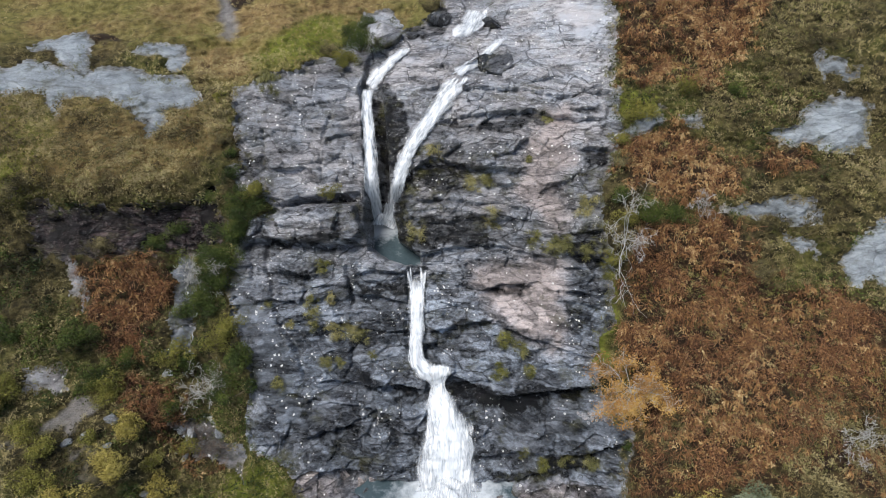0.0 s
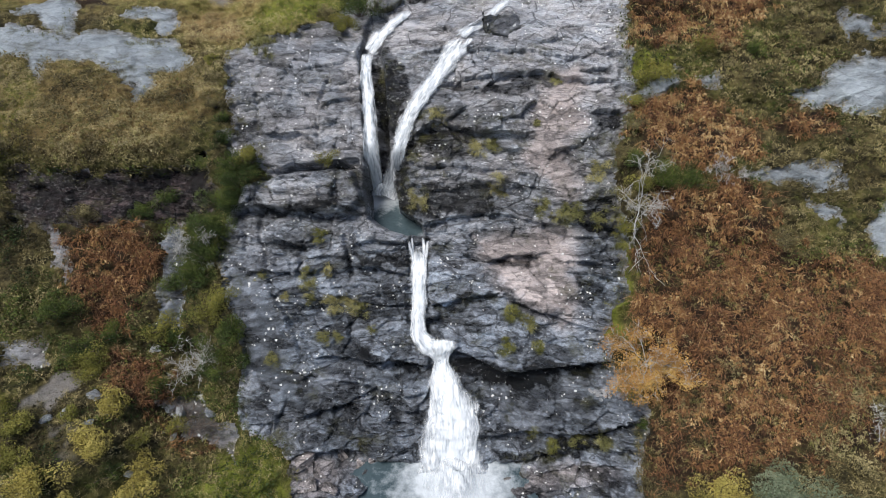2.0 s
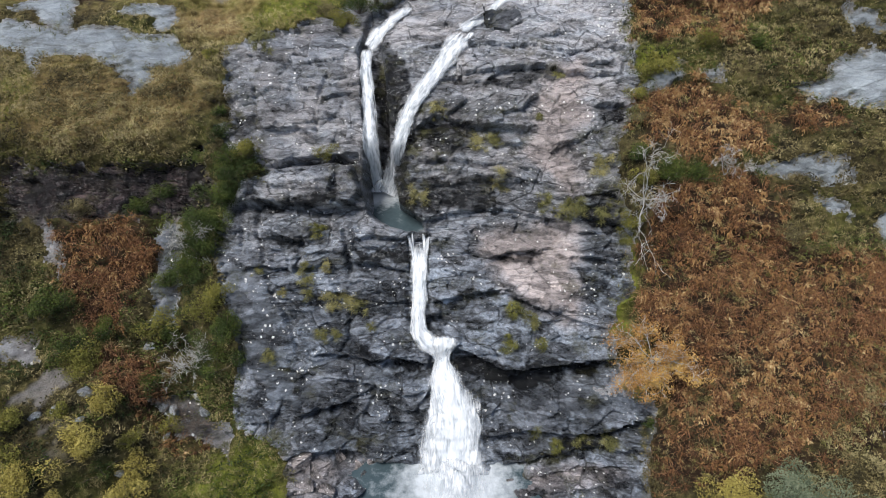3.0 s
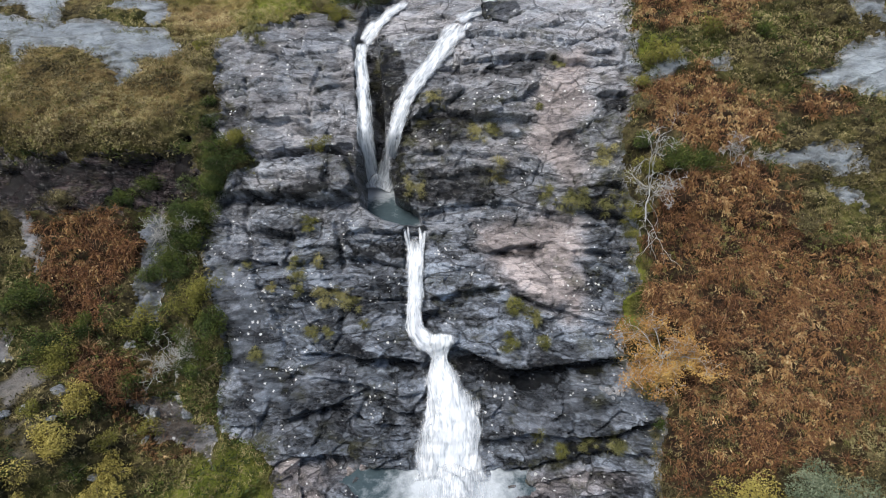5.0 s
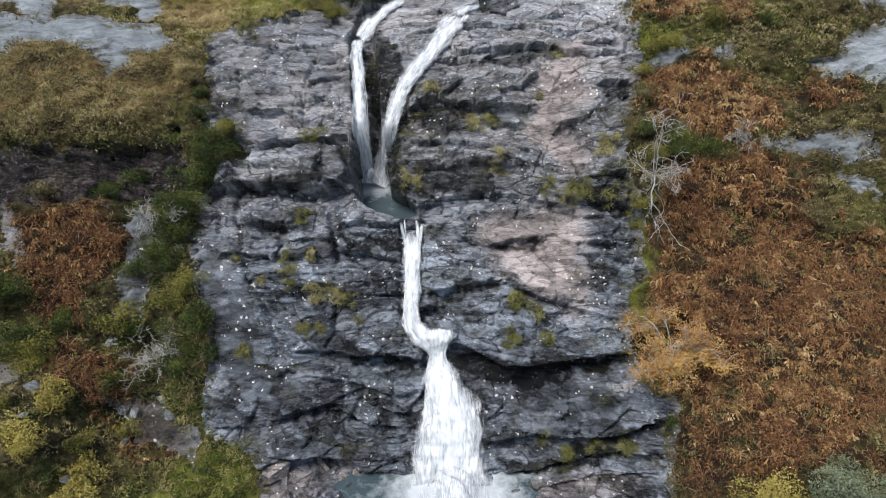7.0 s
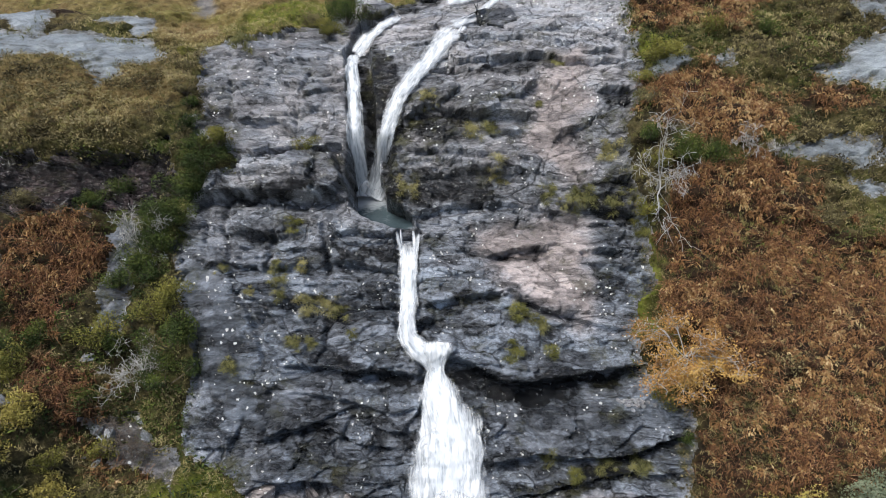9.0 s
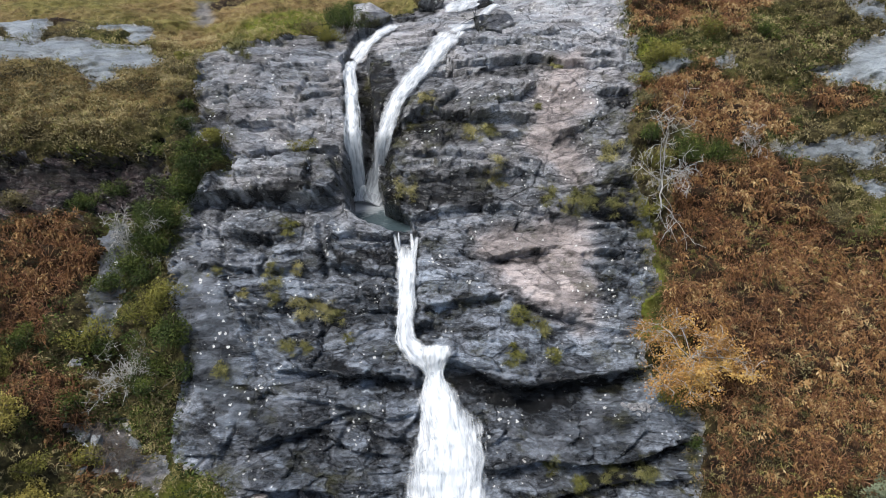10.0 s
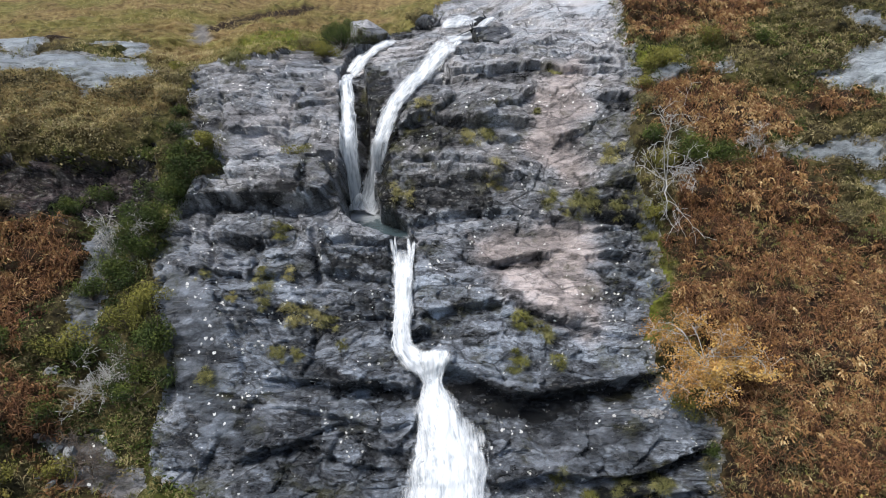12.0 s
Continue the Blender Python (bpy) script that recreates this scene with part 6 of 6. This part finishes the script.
BUSHES += [
    (10.5, -0.6, 0.8, 1.2, OLIVE, "green shrub at the cliff's edge"),
    (10.7, 5.2, 0.7, 1.1, HEATHER, "brown heather clump at the cliff's edge"),
    (10.9, 6.6, 0.7, 1.2, OLIVE, "low olive shrub at the cliff's edge"),
    (10.6, -7.3, 0.7, 1.0, OLIVE, "low olive shrub at the cliff's edge"),
    (10.3, -9.7, 0.9, 1.4, OLIVE, "green shrub under an amber birch"),
    (10.9, -11.6, 0.7, 1.2, SHRUB, "dark low shrub at the slab's edge"),
    (-19.5, -8.3, 1.3, 1.7, OLIVE, "broad olive bush beside the path"),
    (-16.3, -9.6, 1.0, 1.5, SHRUB, "dark green bush among dead bracken"),
    (-21.5, -5.4, 1.2, 2.0, SHRUB, "dark green bush on the bank"),
    (-20.2, -7.6, 1.2, 1.8, SHRUB, "dark green bush on the bank"),
    (-17.9, 0.3, 0.9, 1.5, SHRUB, "dark shrub below the rock wall"),
    (-20.8, 0.0, 0.9, 1.6, HEATHER, "dark heather clump below the rock wall"),
    (-16.6, 1.0, 1.0, 1.4, SHRUB, "dark shrub below the rock wall"),
    (-6.41, 15.55, 1.5, 1.9, SHRUB, "dark green bush against a mossy boulder"),
    (-7.91, 13.99, 1.0, 1.5, HEATHER, "brown heather clump above the waterfall"),
    (-5.49, 16.12, 1.2, 1.5, SHRUB, "dark green bush against a mossy boulder"),
    (-6.97, 12.86, 0.8, 1.1, OLIVE, "mossy green shrub above the waterfall"),
    (-1.03, 18.08, 1.0, 1.6, HEATHER, "dark heather on the cliff above the cascade"),
    (-24.95, -8.44, 1.3, 1.9, OLIVE, "yellow-green bush in the heath"),
    (-22.91, -10.29, 1.1, 1.7, OLIVE, "olive bush in the heath"),
]
BUSHES += [
    (-17.63, -9.95, 1.0, 1.2, YELLOW, "small golden bush among dead bracken"),
    (-15.17, -11.96, 0.9, 1.3, OLIVE, "small olive bush among dead bracken"),
    (-21.07, -12.2, 1.2, 1.9, OLIVE, "broad olive bush in the grass"),
    (-15.76, -13.37, 1.0, 1.5, YELLOW, "yellow-green bush on the grassy bank"),
    (-12.88, -5.13, 1.4, 1.6, OLIVE, "yellow-green shrub beside the cliff's foot"),
    (-15.81, -7.01, 1.0, 1.4, SHRUB, "dark green shrub in the gully"),
    (-19.08, -6.79, 1.0, 1.6, SHRUB, "dark green bush on the bank"),
    (-16.03, -4.2, 1.0, 1.3, SHRUB, "dark green shrub in the gully"),
    (-25.67, -5.34, 1.1, 1.8, SHRUB, "dark green bush on the bank"),
    (-25.53, 3.81, 0.9, 1.6, HEATHER, "dark heather clump over the rock wall"),
    (18.58, -1.33, 0.8, 1.4, HEATHER, "dark heather clump beside dead bracken"),
    (15.17, 10.01, 0.9, 1.6, OLIVE, "bright green bilberry bush below bracken"),
    (17.86, 9.74, 0.8, 1.4, SHRUB, "dark green bilberry bush below bracken"),
]
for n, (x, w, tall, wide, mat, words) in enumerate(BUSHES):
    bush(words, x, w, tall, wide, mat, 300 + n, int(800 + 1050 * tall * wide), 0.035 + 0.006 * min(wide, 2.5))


def grass_tuft(words, x, w, size, mat, seed, roots=18):
    """A hanging clump of grass rooted on a ledge."""
    r = np.random.default_rng(seed)
    px, pw = x + np.clip(r.normal(size=roots), -1.8, 1.8) * size * 0.24, w + np.clip(r.normal(size=roots), -1.8, 1.8) * size * 0.26
    p = sheet(px, pw, depth_at(px, pw))
    foot = p.mean(0)
    me = strewn("grass_tuft", [tuft(52, 0.75, 0.75, seed + k, 0.012) for k in range(3)], p - foot, turned(r.uniform(0, 6.283, roots), r.normal(size=roots) * 0.2 + 0.35, r.normal(size=roots) * 0.2),
                size * r.uniform(0.30, 0.56, roots), np.clip(0.55 + r.normal(size=roots) * 0.25, 0, 1), mat)
    ob = new("grass_tuft", me)
    ob.location = foot
    return tagged(ob, words, "grass", "tufts on the cliff")


LEDGE_TUFTS = [
    (-7.43, -1.19, 0.9, GREEN), (-7.04, -3.12, 0.8, TUSSOCK), (-8.16, -3.26, 0.8, OLIVE_GRASS), (-8.09, -3.96, 0.8, OLIVE_GRASS), (-7.99, -4.73, 0.7, OLIVE_GRASS), (-6.67, -5.28, 1.2, TUSSOCK),
    (-5.77, -5.19, 1.1, TUSSOCK), (-5.14, -5.5, 0.9, OLIVE_GRASS), (-7.27, -7.15, 0.8, OLIVE_GRASS), (-6.4, -7.01, 0.7, OLIVE_GRASS), (-9.9, -8.12, 0.9, OLIVE_GRASS), (-0.63, 5.92, 1.0, TUSSOCK),
    (1.81, 4.12, 1.1, TUSSOCK), (2.77, 4.26, 0.9, OLIVE_GRASS), (3.18, 1.91, 1.3, TUSSOCK), (-1.59, 1.02, 1.2, TUSSOCK), (5.68, 0.44, 1.1, OLIVE_GRASS), (7.05, 0.07, 1.3, OLIVE_GRASS),
    (7.79, 0.2, 1.2, OLIVE_GRASS), (9.03, -0.24, 1.1, OLIVE_GRASS), (3.93, -5.84, 1.0, GREEN), (4.83, -6.15, 1.1, OLIVE_GRASS), (3.59, -7.59, 1.0, GREEN), (5.4, -7.59, 0.7, GREEN),
]
LEDGE_TUFTS += [
    (10.34, -1.32, 1.2, GREEN), (4.9, -12.62, 0.9, OLIVE_GRASS), (6.1, -13.29, 0.8, GREEN), (7.54, -12.86, 0.9, OLIVE_GRASS), (8.87, -12.78, 0.9, OLIVE_GRASS), (-4.47, -6.72, 0.6, OLIVE_GRASS),
    (-9.25, -4.59, 0.6, TUSSOCK), (-10.75, -3.38, 0.6, OLIVE_GRASS), (8.81, 2.61, 1.4, TUSSOCK), (5.39, 5.65, 0.6, OLIVE_GRASS), (10.71, 5.71, 0.9, OLIVE_GRASS), (-11.8, 11.1, 1.6, OLIVE_GRASS),
    (6.6, 8.1, 0.7, OLIVE_GRASS),
]
for n, (x, w, size, mat) in enumerate(LEDGE_TUFTS):
    grass_tuft({TUSSOCK: "straw-yellow grass tuft hanging from a rock ledge", GREEN: "green grass tuft on a rock ledge", OLIVE_GRASS: "olive grass tuft on a rock ledge"}[mat], x, w, size, mat, 500 + n)

# ---------------------------------------------------------------- loose stones
def stone_mesh(seed, squat=0.7, corners=16, round_off=0.0):
    """A broken block: the hull of random corners on a lumpy ball, radius about one, its edges blunted."""
    r = np.random.default_rng(seed)
    p = r.normal(size=(corners, 3))
    p = p / np.linalg.norm(p, axis=1)[:, None] * r.uniform(0.85, 1.1, (corners, 1))
    bm = bmesh.new()
    for q in p:
        bm.verts.new((q[0], q[1], q[2] * squat))
    bmesh.ops.convex_hull(bm, input=bm.verts)
    bmesh.ops.delete(bm, geom=[v for v in bm.verts if not v.link_faces], context="VERTS")
    bmesh.ops.bevel(bm, geom=list(bm.edges), offset=0.05 + round_off, segments=2, profile=0.6, affect="EDGES")
    bmesh.ops.triangulate(bm, faces=list(bm.faces))
    me = bpy.data.meshes.new("boulder")
    bm.to_mesh(me)
    bm.free()
    me.materials.append(ROCK)
    for key, value in STONE_LAYERS.items():
        me.attributes.new(key, "FLOAT", "POINT").data.foreach_set("value", np.full(len(me.vertices), value, np.float32))
    me.attributes.new("lie", "FLOAT_VECTOR", "POINT").data.foreach_set("vector", np.array([v.co * 0.6 + Vector((seed * 3.1, seed, 0)) for v in me.vertices], np.float32).ravel())
    return me


STONE_LAYERS = {"pink": 0.0, "wet": 0.4, "black": 0.6, "pale": 0.0, "slate": 0.0, "blue": 0.6, "moss": 0.3, "wall": 0.0, "facet": 0.0, "planed": 0.0}
DARK_STONES = [stone_mesh(s, 0.75, 26, 0.08) for s in (1, 2)]
STONE_LAYERS = {"pink": 0.0, "wet": 0.0, "black": 0.0, "pale": 0.5, "slate": 0.6, "blue": 0.2, "moss": 0.1, "wall": 0.0, "facet": 0.0, "planed": 0.0}
PALE_STONES = [stone_mesh(s) for s in (3, 4, 5)]
STONE_LAYERS = {"pink": 0.0, "wet": 0.0, "black": 0.0, "pale": 0.3, "slate": 0.0, "blue": 0.0, "moss": 1.0, "wall": 0.0, "facet": 0.0, "planed": 0.0}
MOSSY_STONES = [stone_mesh(10, 0.7, 30)]


def boulder(words, me, x, w, size, turn, sink=0.35, group=""):
    ob = new("boulder", me)
    ob.matrix_world = Matrix.LocRotScale(spot(x, w, size * (0.7 - sink) - 0.1 * min(1, size / 0.3)), Euler((0.2, 0.1, turn)), Vector((size * 1.3, size * 1.05, size)))
    return tagged(ob, words, "boulder", group)


boulder("dark wet rounded boulder beside a cascade", DARK_STONES[0], 3.61, 12.24, 1.15, 0.4, 0.55)
boulder("dark wet boulder in the upper cascade", DARK_STONES[1], -0.17, 16.84, 1.0, 1.2, 0.5)
boulder("dark wet boulder in the upper cascade", DARK_STONES[0], 3.59, 16.34, 0.75, 2.2, 0.5)
boulder("lichen-covered boulder with a bush on top", MOSSY_STONES[0], -4.3, 15.4, 1.25, 0.9, 0.55)
for n, (x, w, size) in enumerate(((-18.6, -9.6, 0.35), (-19.6, -10.2, 0.25), (-18.3, -10.6, 0.28), (-20.4, -10.5, 0.3), (-15.2, -11.2, 0.45), (-14.5, -11.9, 0.35), (-15.8, -10.9, 0.3), (-14.2, -10.6, 0.4), (-15.3, -12.3, 0.3),
                                  (-13.6, -11.2, 0.35), (-16.9, -7.6, 0.3), (-17.0, -14.2, 0.3), (-16.4, -13.4, 0.25))):
    boulder("grey stone among grass and bracken", PALE_STONES[n % 3], x, w, size, n * 1.3, group="loose stones on the bank")
STONE_LAYERS = {"pink": 0.8, "wet": 0.5, "black": 0.0, "pale": 0.0, "slate": 0.0, "blue": 0.0, "moss": 0.2, "wall": 0.0, "facet": 0.0, "planed": 0.0}
PINK_STONES = [stone_mesh(s, 0.55, 12) for s in (6, 7)]
for n, (x, w, size) in enumerate(((-8.0, -13.9, 0.7), (-7.0, -14.3, 0.55), (-6.2, -13.8, 0.6), (-5.2, -14.3, 0.65), (-4.3, -14.0, 0.5), (-7.6, -14.9, 0.6), (-6.4, -15.1, 0.5))):
    boulder("pinkish-brown broken block at the cliff's foot", PINK_STONES[n % 2], x, w, size, n * 0.9, 0.5, "blocks at the cliff's foot")
STONE_LAYERS = {"pink": 0.0, "wet": 0.0, "black": 0.0, "pale": 5.0, "slate": 0.0, "blue": 0.0, "moss": 0.0, "wall": 0.0, "facet": 0.0, "planed": 0.0}
WHITE_STONES = [stone_mesh(s) for s in (8, 9)]
r = np.random.default_rng(77)
for n in range(20):
    boulder("small white lichen-covered stone on a ledge", WHITE_STONES[n % 2], 8.95 + r.normal() * 0.45, -10.1 + r.normal() * 0.16, r.uniform(0.10, 0.18), n, -0.05, "white stones on the ledge")
